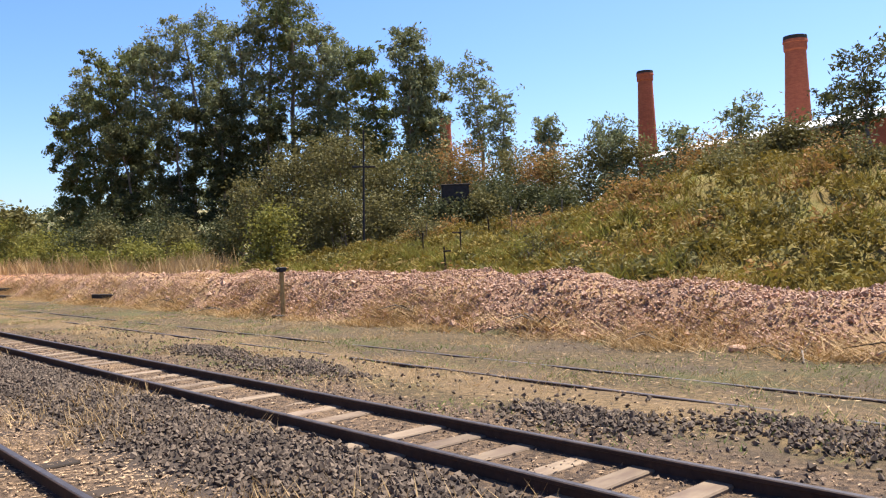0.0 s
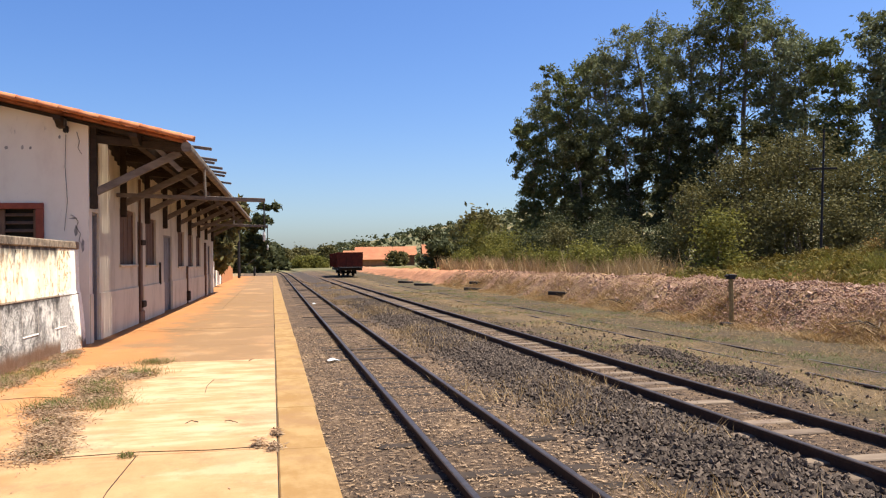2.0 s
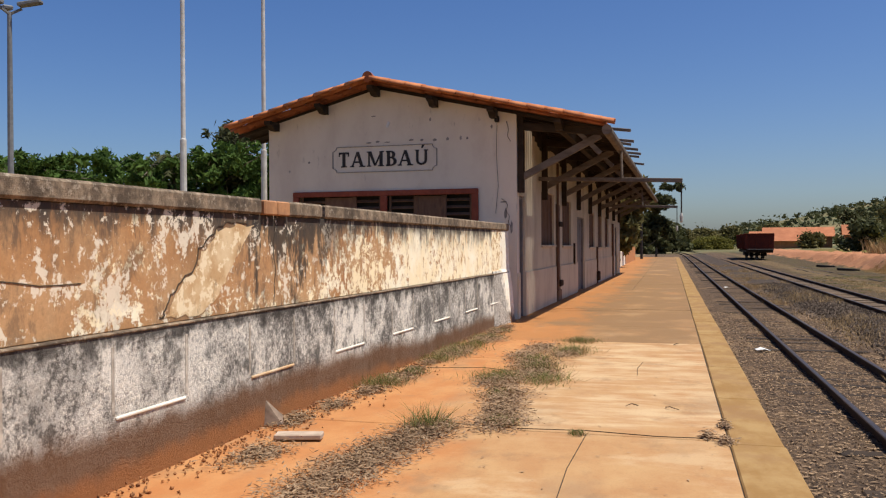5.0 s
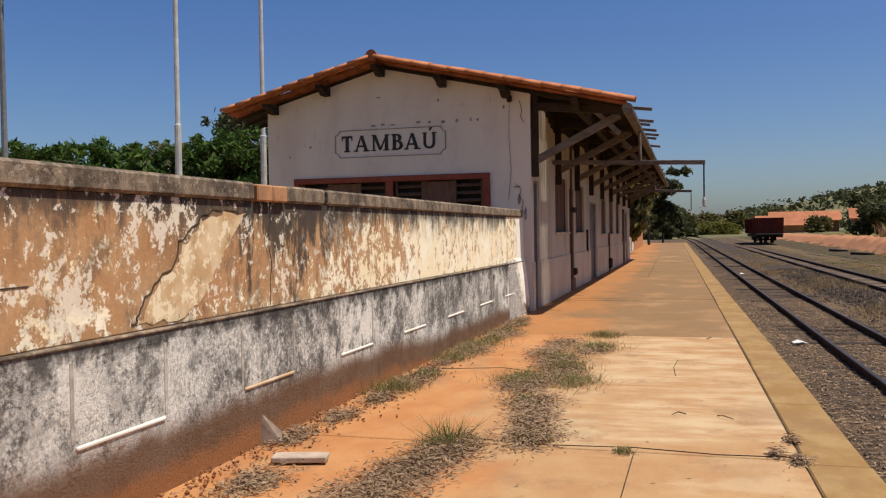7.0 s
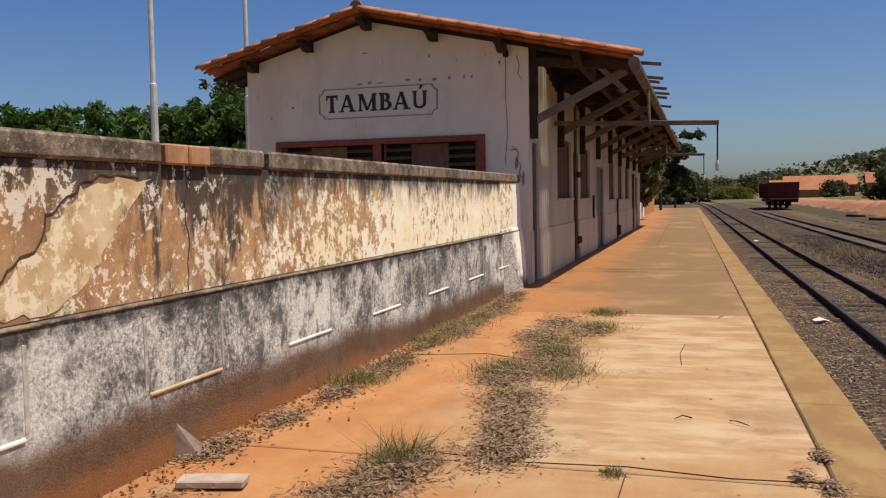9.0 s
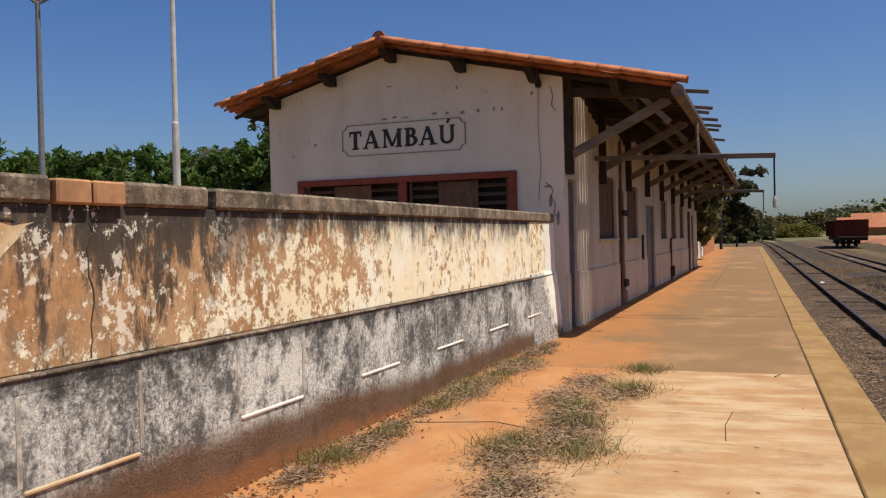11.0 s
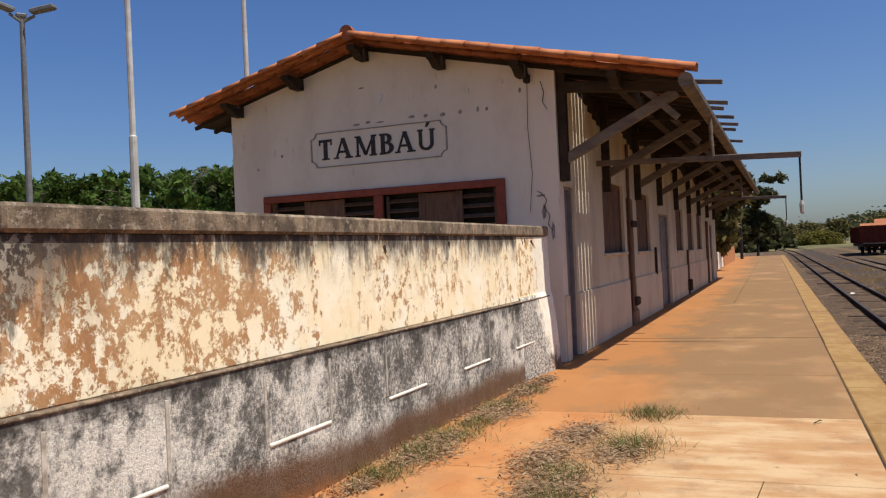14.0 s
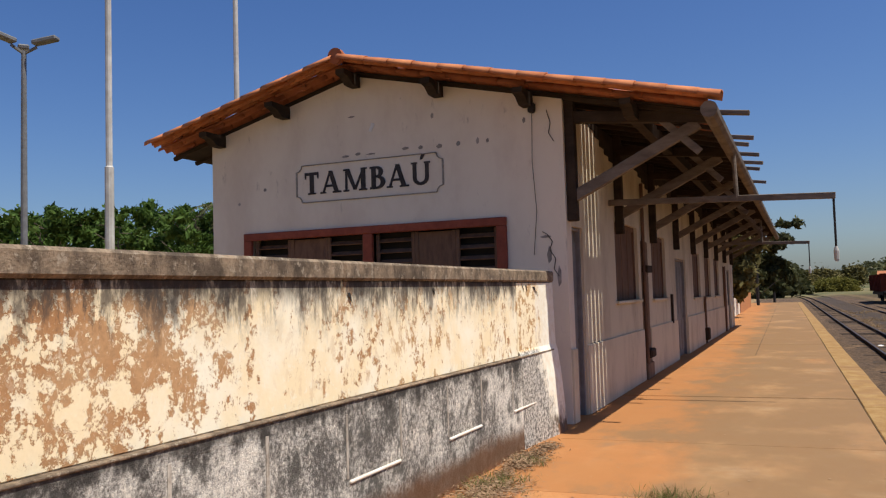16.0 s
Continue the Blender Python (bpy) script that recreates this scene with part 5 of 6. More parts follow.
tagged(part("rubble_straw", fast_mesh("rubble_straw", blades(c, 0.16, 0.011, r, 2.2), 3), L_STRAW), "dry fallen grass on the rubble bank", "grass", kind="stuff")
c = clumps(scatter(1700, 11.3, 14.6, 1, 60, r, foot), 22, 0.16, r)
tagged(part("brown_bank_weeds", fast_mesh("brown_bank_weeds", blades(c, 0.26, 0.011, r, 2.0), 3), L_RUST), "dry brown weeds collapsed over the bank", "weeds", kind="stuff")
c = clumps(scatter(3000, 5.9, 11.6, -1, 50, r, patchy(0.6, 0.02, 8.0)), 14, 0.16, r)
tagged(part("verge_straw", fast_mesh("verge_straw", blades(c, 0.11, 0.007, r, 1.6), 3), L_STRAW), "short dry grass beside the tracks", "grass", kind="stuff")
c = clumps(scatter(3000, 5.8, 11.8, -1, 50, r, patchy(0.5, 0.0, 14.0)), 12, 0.16, r)
tagged(part("verge_green", fast_mesh("verge_green", blades(c, 0.08, 0.01, r, 1.2), 3), L_WEED), "short green grass beside the tracks", "grass", kind="stuff")
c = clumps(scatter(1000, 2.2, 4.2, 1, 75, r, patchy(0.45, 0.02, 2.0)), 18, 0.15, r)
tagged(part("track_straw", fast_mesh("track_straw", blades(c, 0.2, 0.008, r, 0.9), 3), L_STRAW), "dry weeds between the tracks", "weeds", kind="stuff")


def mounds(n, keep, seed, height, leaf, label, name):
    """Low bushy mounds of small leaves with dark gaps between them."""
    q = np.random.default_rng(seed)
    c = scatter(n, 16.6, 38, -2, 42, q, keep)
    rad = q.uniform(0.28, 0.7, len(c))
    p = np.repeat(c, 75, axis=0)
    rr = np.repeat(rad, 75)
    d = q.normal(size=(len(p), 3))
    d /= np.linalg.norm(d, axis=1)[:, None]
    d *= q.uniform(0.55, 1.08, len(p))[:, None]
    p[:, 0] += d[:, 0] * rr
    p[:, 1] += d[:, 1] * rr
    p[:, 2] = ground_z(p[:, 0], p[:, 1]) + np.abs(d[:, 2]) * rr * height
    tagged(part(name, fast_mesh(name, leaves(p, 0.10, q, 2.0, 0.1), 4), leaf), label, "weeds", kind="stuff")


mounds(1050, None, 61, 0.95, L_SLOPE, "bushy golden weeds mounded over the slope", "golden_weeds")
mounds(420, patchy(0.25, 0.0, 3.0), 62, 0.9, L_OLIVE, "bushy olive weeds among the golden ones", "olive_weeds")
mounds(200, patchy(0.35, 0.05, 9.0), 63, 1.1, L_RUST, "dry brown weeds mounded on the slope", "rusty_weeds")

r = np.random.default_rng(13)
for i in range(18):
    x, y = r.uniform(17.5, 33), r.uniform(2, 34)
    kind = i % 2
    shrub(x, y, gz(x, y) + r.uniform(0.45, 0.85), 700 + i, (L_OLIVE, L_RUST)[kind], ("low olive weed bush on the slope", "low dry brown weed bush on the slope")[kind], 0.5, 0.08, 0.5, "weed_bush", "weed bushes")

# ---- loose stones ----
def stones(centres, size, r):
    """Angular stones: squashed, jittered octahedra."""
    n = len(centres)
    base = np.array([(1, 0, 0), (0, 1, 0), (-1, 0, 0), (0, -1, 0), (0, 0, 1), (0, 0, -1)], float)
    v = base[None] * (size * r.uniform(0.55, 1.3, n))[:, None, None]
    v = v * r.uniform(0.6, 1.25, (n, 6, 1)) + r.normal(size=(n, 6, 3)) * size * 0.18
    a = r.uniform(0, 2 * math.pi, n)
    rot = np.stack([np.stack([np.cos(a), -np.sin(a), 0 * a], 1), np.stack([np.sin(a), np.cos(a), 0 * a], 1), np.stack([0 * a, 0 * a, 1 + 0 * a], 1)], 1)
    tilt = r.uniform(-0.7, 0.7, n)
    rx = np.stack([np.stack([1 + 0 * a, 0 * a, 0 * a], 1), np.stack([0 * a, np.cos(tilt), -np.sin(tilt)], 1), np.stack([0 * a, np.sin(tilt), np.cos(tilt)], 1)], 1)
    v = np.einsum('nij,nkj->nki', rot @ rx, v) + centres[:, None, :]
    f = np.array([(0, 1, 4), (1, 2, 4), (2, 3, 4), (3, 0, 4), (1, 0, 5), (2, 1, 5), (3, 2, 5), (0, 3, 5)])
    me = bpy.data.meshes.new("stones")
    me.from_pydata(v.reshape(-1, 3).tolist(), [], (f[None] + 6 * np.arange(n)[:, None, None]).reshape(-1, 3).tolist())
    return me


r = np.random.default_rng(21)
heap = lambda x, y: (r.uniform(size=len(x)) < np.clip(1.25 - np.abs(x - 3.6) / 0.75, 0.05, 1)) & (r.uniform(size=len(x)) < np.interp(y, [0, 14, 24, 40], [1, 0.9, 0.55, 0.4]))
second = lambda x, y: r.uniform(size=len(x)) < np.clip(1.5 * shoulder(x, y) ** 1.4, 0.012, 1)
p = np.concatenate([scatter(62000, 2.45, 4.35, 0.8, 40, r, heap), scatter(62000, 5.6, 7.9, 0.8, 24, r, second)])
p[:, 2] += r.uniform(-0.004, 0.03, len(p))
tagged(part("ballast", stones(p, 0.03, r), M_STONE), "loose dark basalt ballast stones beside the rails", "gravel", kind="stuff")
p = np.concatenate([scatter(2600, 4.5, 5.4, 0.8, 25, r), scatter(3600, 5.45, 6.2, 0.8, 25, r), scatter(6500, 0.15, 2.6, 1.0, 22, r), scatter(1500, 6.8, 11.6, 1.0, 26, r, patchy(0.7, 0.05, 12.0))])
tagged(part("track_grit", stones(p, 0.018, r), M_GRIT), "small brown stones strewn over the track bed", "gravel", kind="stuff")
p = np.concatenate([scatter(24000, 11.7, 15.4, 1, 26, r), scatter(8000, 11.8, 15.6, 24, 60, r)])
p[:, 2] += r.uniform(-0.02, 0.06, len(p))
tagged(part("rubble", stones(p, 0.034, r), M_RUBBLE), "pink brick and stone rubble along the bank", "rubble", kind="stuff")
p = scatter(220, 11.7, 14.6, 2, 40, r)
p[:, 2] += 0.02
tagged(part("rubble_lumps", stones(p, 0.09, r), M_RUBBLE), "larger broken lumps in the rubble bank", "rubble", kind="stuff")

r = np.random.default_rng(23)
c = np.concatenate([scatter(20000, 0.12, 2.9, 0.5, 24, r), scatter(7000, 4.5, 11.5, 0.5, 26, r)])
c[:, 2] += 0.012
lv = leaves(c, 0.026, r, 2.6, 0.0).reshape(len(c), 4, 3)
lv[:, :, 2] = c[:, None, 2] + np.abs(lv[:, :, 2] - c[:, None, 2]) * 0.5
tagged(part("track_litter", fast_mesh("track_litter", lv.reshape(-1, 3), 4), L_LITTER), "dry leaves and straw strewn over the track bed", "litter", kind="stuff")
# fallen branches and dry fronds along the foot of the bank
for i, (x, y, h, n) in enumerate([(11.9, 8.6, 0.75, 420), (11.7, 6.2, 0.5, 260), (12.0, 11.5, 0.55, 260), (11.8, 4.6, 0.7, 320), (12.2, 15.5, 0.5, 220), (11.9, 24.0, 0.45, 200), (12.1, 28.5, 0.5, 220)]):
    t = thing("straw_clump", "dry fallen grass clump at the foot of the bank", "straw", pose(x, y, gz(x, y)), "straw clumps")
    b = np.stack([r.normal(size=n) * 0.28, r.normal(size=n) * 0.4, 0 * np.arange(n)], axis=1)
    tagged(part("straw", fast_mesh("straw", blades(b * np.array([1.0, 1.6, 1.0]), h * 0.55, 0.01, r, 2.6), 3), L_STRAW, t), kind="stuff")
    for q in range(5):
        a, l = r.uniform(0, 6.3), r.uniform(0.5, 1.1)
        part("branch", Geo().tube([(0, 0, 0.05), (math.cos(a) * l * 0.5, math.sin(a) * l * 0.5, 0.22), (math.cos(a) * l, math.sin(a) * l, 0.12)], [0.02, 0.015, 0.007], 5), M_DARKWOOD if q % 2 else M_GREYWOOD, t)
for i, (x, y, a) in enumerate([(11.6, 7.1, 20), (11.5, 4.2, 120)]):
    t = thing("broken_slab", "broken pale masonry slab lying by the bank", "rubble", pose(x, y, gz(x, y) + 0.02, 6, 5, a), "broken slabs")
    part("slab", Geo().box(-0.26, 0.26, -0.11, 0.11, -0.05, 0.06, 0.03), M_BRICK if i else M_RUBBLE, t)

# ---- trackside things ----
def chimney(x, y, top, r0, r1, label):
    z0 = gz(x, y) - 1
    c = thing("brick_chimney", label, "chimney", pose(x, y, z0), "factory chimneys")
    h = top - z0
    part("shaft", Geo().tube([(0, 0, 0), (0, 0, h * 0.5), (0, 0, h - 1.0)], [r0, (r0 + r1) / 2, r1], 20), M_CHIMNEY, c)
    part("crown_ring", Geo().tube([(0, 0, h - 1.0), (0, 0, h - 0.85), (0, 0, h - 0.3), (0, 0, h - 0.25), (0, 0, h)], [r1 * 1.02, r1 * 1.12, r1 * 1.12, r1 * 1.2, r1 * 1.15], 20), M_CHIMNEY, c)
    part("soot_rim", Geo().tube([(0, 0, h - 0.02), (0, 0, h + 0.3)], [r1 * 1.16, r1 * 1.12], 20), M_BLACK, c, "soot-black rim")


chimney(70.5, 34.1, 17.8, 1.35, 0.86, "tall tapered red brick chimney with sooty rim")
chimney(90.5, 63.3, 22.3, 1.5, 0.92, "tall tapered red brick chimney with sooty rim")
chimney(80.6, 90.9, 19.8, 1.2, 0.8, "shorter brick chimney partly hidden by dry foliage")

shed = thing("factory_shed", "long low brick factory shed with pale roof on the hill", "building", pose(57, 21, 6.6, 0, 0, -20))
part("wall", Geo().box(0, 8, -6, 28, -3, 2.0), M_CHIMNEY, shed)
part("roof", Geo().prism([(-0.6, 2.0), (4, 3.2), (8.6, 2.0), (8.6, 2.15), (4, 3.35), (-0.6, 2.15)], -6.5, 28.5), M_STEELPOLE, shed, "pale corrugated roof")

pole = thing("utility_pole", "leaning dark timber pole with a crossarm", "pole", pose(26.4, 37.1, gz(26.4, 37.1) - 0.2, 0, 2.8, 0))
part("post", Geo().tube([(0, 0, 0), (0, 0, 3), (0, 0, 6.9)], [0.075, 0.06, 0.045], 8), M_BLACK, pole)
part("crossarm", Geo().beam((-0.5, 0.4, 4.9), (0.5, -0.4, 4.9), 0.09, 0.1), M_BLACK, pole)

tank = thing("water_tank", "black iron tank on stub posts among the shrubs", "tank", pose(32.4, 36.2, 3.85, 0, 0, -40) @ Matrix.Scale(0.82, 4))
part("body", Geo().box(-0.95, 0.95, -0.7, 0.7, 0, 1.35, 0.05), M_BLACK, tank)
part("rim", Geo().box(-1.0, 1.0, -0.75, 0.75, 1.3, 1.4, 0.02), M_BLACK, tank)
for sx in (-0.75, 0.75):
    for sy in (-0.5, 0.5):
        part("leg", Geo().box(sx - 0.1, sx + 0.1, sy - 0.1, sy + 0.1, -3.4, 0.0, 0.01), M_BLACK, tank)

for i, (x, y, h, tilt) in enumerate([(22.3, 24.9, 1.35, 1), (24.6, 25.6, 1.3, -2), (26.7, 26.3, 1.5, 1), (27.4, 24.0, 1.2, -7), (19.9, 23.1, 1.2, 2), (28.3, 26.0, 1.1, 3), (23.4, 28.5, 1.2, 0)]):
    t = thing("fence_post", "thin weathered timber fence post in the slope grass", "fence post", pose(x, y, gz(x, y) - 0.1, 0, tilt, 20 * i), "fence posts")
    part("stake", Geo().tube([(0, 0, 0), (0.01, 0, h * 0.5), (0, 0.01, h)], [0.036, 0.032, 0.028], 7), M_GREYWOOD if i in (2, 3) else M_DARKWOOD, t)
    if i in (0, 4):
        part("stub_rail", Geo().beam((-0.42, 0, h * 0.86), (0.06, 0, h * 0.86), 0.05, 0.06), M_DARKWOOD, t)

sp = thing("marker_post", "yellow-brown trackside marker post with black cap", "post", pose(11.94, 20.95, gz(11.94, 20.95)))
part("post", Geo().box(-0.05, 0.05, -0.05, 0.05, -0.1, 1.28, 0.01), simple("ochre_post_paint", (0.40, 0.27, 0.10), (0.28, 0.18, 0.07), 9), sp)
part("cap", Geo().box(-0.1, 0.1, -0.1, 0.1, 1.24, 1.38, 0.015).box(-0.17, 0.17, -0.05, 0.05, 1.30, 1.36, 0.01), M_BLACK, sp, "black iron cap")
part("foot", Geo().box(-0.3, 0.16, -0.12, 0.12, -0.05, 0.06, 0.02), M_BLACK, sp, "black base plate")
for x, y, a, l in ((12.1, 34.9, -30, 1.3), (11.6, 48.6, -35, 1.6), (12.2, 50.5, -20, 1.2), (10.5, 60.5, -25, 1.4), (10.2, 67.0, -30, 1.3)):
    t = thing("old_sleeper", "black discarded timber sleeper lying in the grass", "sleeper", pose(x, y, gz(x, y) + 0.04, 0, 3, a), "discarded sleepers")
    part("timber", Geo().box(-l / 2, l / 2, -0.12, 0.12, -0.05, 0.12, 0.02), M_BLACK, t)


def wagon():
    w = thing("hopper_wagon", "rust-red open hopper wagon standing on the siding", "wagon", pose(7.6, 88, 0.02))
    body = part("body", Geo().prism([(-1.3, 0.95), (1.3, 0.95), (1.36, 2.45), (1.3, 2.45), (1.24, 1.02), (-1.24, 1.02), (-1.3, 2.45), (-1.36, 2.45)], 0, 10).box(-1.33, 1.33, -0.05, 0.02, 0.95, 2.42, 0.01).box(-1.33, 1.33, 9.98, 10.05, 0.95, 2.42, 0.01), M_RUST, w)
    for k in range(8):
        for s in (-1, 1):
            part("rib", Geo().beam((s * 1.36, 0.4 + 1.3 * k, 0.95), (s * 1.41, 0.4 + 1.3 * k, 2.45), 0.08, 0.1), M_RUST, body)
    for x in (-0.95, -0.3, 0.3, 0.95):
        part("end_rib", Geo().beam((x, -0.08, 0.95), (x, -0.08, 2.42), 0.09, 0.07), M_RUST, body)
    part("top_rail", Geo().beam((-1.4, -0.06, 2.46), (1.4, -0.06, 2.46), 0.1, 0.1), M_RUST, body)
    part("underframe", Geo().box(-1.1, 1.1, -0.5, 10.5, 0.62, 0.9, 0.02), M_BLACK, w)
    part("headstock", Geo().box(-1.25, 1.25, -0.6, -0.45, 0.6, 0.98, 0.02), M_BLACK, w)
    part("coupler", Geo().box(-0.12, 0.12, -0.95, -0.6, 0.66, 0.86, 0.03), M_BLACK, w)
    for y in (1.2, 2.7, 7.3, 8.8):
        ax = part("wheelset", Geo().tube([(-0.6, y, 0.36), (0.6, y, 0.36)], [0.06, 0.06]), M_BLACK, w)
        for s in (-0.52, 0.52):
            part("wheel", Geo().tube([(s - 0.06, y, 0.36), (s + 0.06, y, 0.36)], [0.38, 0.38], 20), M_BLACK, ax)
    for y in (1.95, 8.05):
        for x in (-0.8, 0.7):
            part("bogie_frame", Geo().box(x, x + 0.1, y - 1.1, y + 1.1, 0.25, 0.6, 0.03), M_BLACK, w)
    part("end_platform", Geo().box(-1.2, 1.2, -1.6, -0.62, 0.85, 0.93, 0.01), M_BLACK, w)


wagon()
for x, y, w, d, h, label in ((17, 205, 11, 9, 4.2, "long shed with bright clay tile roof"), (21, 216, 15, 9, 5.2, "long shed with bright clay tile roof"), (36, 200, 14, 8, 5.2, "shed with clay roof behind the trees")):
    b = thing("far_shed", label, "building", pose(x, y, gz(x, y), 0, 0, -8), "far sheds")
    part("wall", Geo().box(0, w, 0, d, -0.5, h - 2.2), M_BRICK, b)
    part("roof", Geo().add([(-0.6, -0.8, h - 2.3), (w + 0.6, -0.8, h - 2.3), (w + 0.6, d / 2, h), (-0.6, d / 2, h), (-0.6, d + 0.8, h - 2.3), (w + 0.6, d + 0.8, h - 2.3), (-0.6, d / 2, h - 0.25), (w + 0.6, d / 2, h - 0.25)], [(0, 1, 2, 3), (3, 2, 5, 4), (0, 3, 4, 6), (1, 7, 5, 2), (0, 6, 7, 1), (6, 4, 5, 7)]), M_ROOFFAR, b)

# ---- behind the station ----
for x, y, h in ((-12.41, 18.53, 13.5), (-11.65, 21.3, 12.3)):
    f = thing("flagpole", "slender pale painted flagpole behind the station", "flagpole", pose(x, y, gz(x, y), 0, 0, 0), "flagpoles")
    part("mast", Geo().tube([(0, 0, 0), (0, 0, 4.5), (0, 0, 4.52), (0, 0, h)], [0.085, 0.08, 0.06, 0.045], 10), M_STEELPOLE, f)
    part("truck", Geo().tube([(0, 0, h), (0, 0, h + 0.08)], [0.07, 0.05], 10), M_STEELPOLE, f)
lamp = thing("street_lamp", "tall grey street lamp with three flat heads", "street lamp", pose(-29.95, 32.0, gz(-29.95, 32.0)))
part("mast", Geo().tube([(0, 0, 0), (0, 0, 9), (0, 0, 12.6)], [0.15, 0.12, 0.10], 10), M_GREYPOLE, lamp)
for a in (20, 140, 260):
    arm = part("arm", Geo().beam((0, 0, 12.5), (0.55, 0, 12.75), 0.1, 0.1), M_GREYPOLE, lamp, m=pose(0, 0, 0, 0, 0, a))
    part("lamp_head", Geo().box(0.4, 1.45, -0.22, 0.22, -0.1, 0.1, 0.05, pose(0, 0, 12.85, 0, -10)), M_GREYPOLE, arm, "flat grey lamp head")
bw = thing("white_wall", "low whitewashed garden wall past the station", "wall", kind="structure")
part("panel", Geo().box(-4.3, -4.1, 53.5, 57.0, -0.1, 1.7, 0.02), M_WHITE, bw)
part("panel", Geo().box(-4.4, -4.2, 60.0, 66.0, -0.1, 1.8, 0.02), M_WHITE, bw)
part("brick_panel", Geo().box(-4.4, -4.15, 66.2, 84.0, -0.1, 1.9, 0.02), M_BRICK, bw, "bare brick stretch")
for x, y, h in ((-3.7, 88.0, 7.5), (-2.6, 110.0, 7.5)):
    t = thing("utility_pole", "dark timber utility pole near the platform end", "pole", pose(x, y, -0.2), "far poles")
    part("post", Geo().tube([(0, 0, 0), (0, 0, h)], [0.14, 0.09], 8), M_BLACK, t)
    part("crossarm", Geo().beam((-0.8, 0, h - 0.5), (0.8, 0, h - 0.5), 0.1, 0.1), M_BLACK, t)

# ---- on the platform ----
# small marks on the gable and the wall
for x, z, w, h in ((-3.42, 3.95, 0.14, 0.04), (-3.2, 3.97, 0.10, 0.05), (-2.98, 3.95, 0.16, 0.03), (-2.4, 3.98, 0.12, 0.05), (-2.15, 3.97, 0.08, 0.06), (-1.85, 3.96, 0.1, 0.07), (-1.55, 3.97, 0.07, 0.08), (-1.25, 3.98, 0.05, 0.1), (-1.1, 3.97, 0.05, 0.07), (-1.95, 4.42, 0.05, 0.09), (-3.3, 4.55, 0.12, 0.03), (-4.9, 3.55, 0.06, 0.06), (-5.4, 3.35, 0.05, 0.05), (-0.25, 2.3, 0.07, 0.25), (-0.12, 2.0, 0.06, 0.3), (-0.3, 2.55, 0.16, 0.04), (-0.55, 4.2, 0.05, 0.09)):
    part("plaster_chip", Geo().add([(x - w / 2, -0.004, z), (x - w * 0.2, -0.004, z - h * 0.5), (x + w * 0.45, -0.004, z - h * 0.3), (x + w / 2, -0.004, z + h * 0.25), (x, -0.004, z + h / 2), (x, 0.003, z)], [(0, 1, 2, 3, 4), (0, 5, 1), (1, 5, 2), (2, 5, 3), (3, 5, 4), (4, 5, 0)]), M_FRAMELINE, st, "chipped spot of bare grey plaster")
part("hanging_cable", Geo().tube([(-0.42, -0.03, 4.35), (-0.44, -0.035, 3.6), (-0.40, -0.03, 2.9), (-0.46, -0.03, 2.3)], [0.005] * 4, 5), M_BLACK, st, "thin loose cable")
part("cable_knob", Geo().box(-0.47, -0.37, -0.09, 0.0, 4.28, 4.42, 0.02), M_BLACK, st)
stain = simple("brown_stained_plaster", (0.27, 0.17, 0.105), (0.13, 0.08, 0.05), 3, stretch=(1, 1, 0.4))
part("stained_recess", Geo().box(-0.03, 0.012, 5.64, 6.4, 0.0, 2.75, 0.01), stain, st, "rust-stained strip of bare wall")
part("stained_foot", Geo().box(0.0, 0.07, 5.66, 6.38, 0.0, 0.32, 0.02), stain, st, "crumbling brown footing")
part("pipe_clamp", Geo().box(0.0, 0.12, 5.7, 6.3, 2.12, 2.26, 0.012), M_DARKWOOD, st)
part("base_clamp", Geo().box(0.0, 0.14, 5.75, 6.25, 0.42, 0.6, 0.03), M_DARKWOOD, st)
part("downpipe", Geo().tube([(0.05, 5.72, 0.3), (0.05, 5.72, 2.9), (0.05, 5.74, 3.9)], [0.035, 0.035, 0.035], 8), M_SHUTTER, st)
part("dark_batten", Geo().box(0.0, 0.05, 9.5, 9.66, 0.95, 1.65, 0.01), M_DARKWOOD, st)
part("downpipe", Geo().tube([(0.05, 16.75, 0.0), (0.05, 16.75, 1.5)], [0.04, 0.04], 8), M_SHUTTER, st)
part("base_clamp", Geo().box(0.0, 0.16, 16.6, 17.0, 0.12, 0.5, 0.03), M_DARKWOOD, st)
part("downpipe", Geo().tube([(0.05, 24.3, 0.0), (0.05, 24.3, 2.6)], [0.06, 0.06], 8), M_SHUTTER, st)
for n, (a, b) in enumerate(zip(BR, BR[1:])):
    # dark panel painted for the unlit gap under the roof; its edge steps down toward the next bracket
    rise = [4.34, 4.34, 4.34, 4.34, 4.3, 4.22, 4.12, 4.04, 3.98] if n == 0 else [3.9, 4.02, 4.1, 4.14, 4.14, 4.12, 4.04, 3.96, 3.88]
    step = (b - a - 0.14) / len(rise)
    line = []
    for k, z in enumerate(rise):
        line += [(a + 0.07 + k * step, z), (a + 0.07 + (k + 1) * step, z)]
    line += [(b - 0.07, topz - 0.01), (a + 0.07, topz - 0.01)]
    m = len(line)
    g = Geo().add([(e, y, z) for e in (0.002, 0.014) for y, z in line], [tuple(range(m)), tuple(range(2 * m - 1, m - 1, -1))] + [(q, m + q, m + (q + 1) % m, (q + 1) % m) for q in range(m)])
    part("sooty_masonry", g, M_DARKWOOD, st, "dark stepped panel standing in for the unlit gap under the roof")

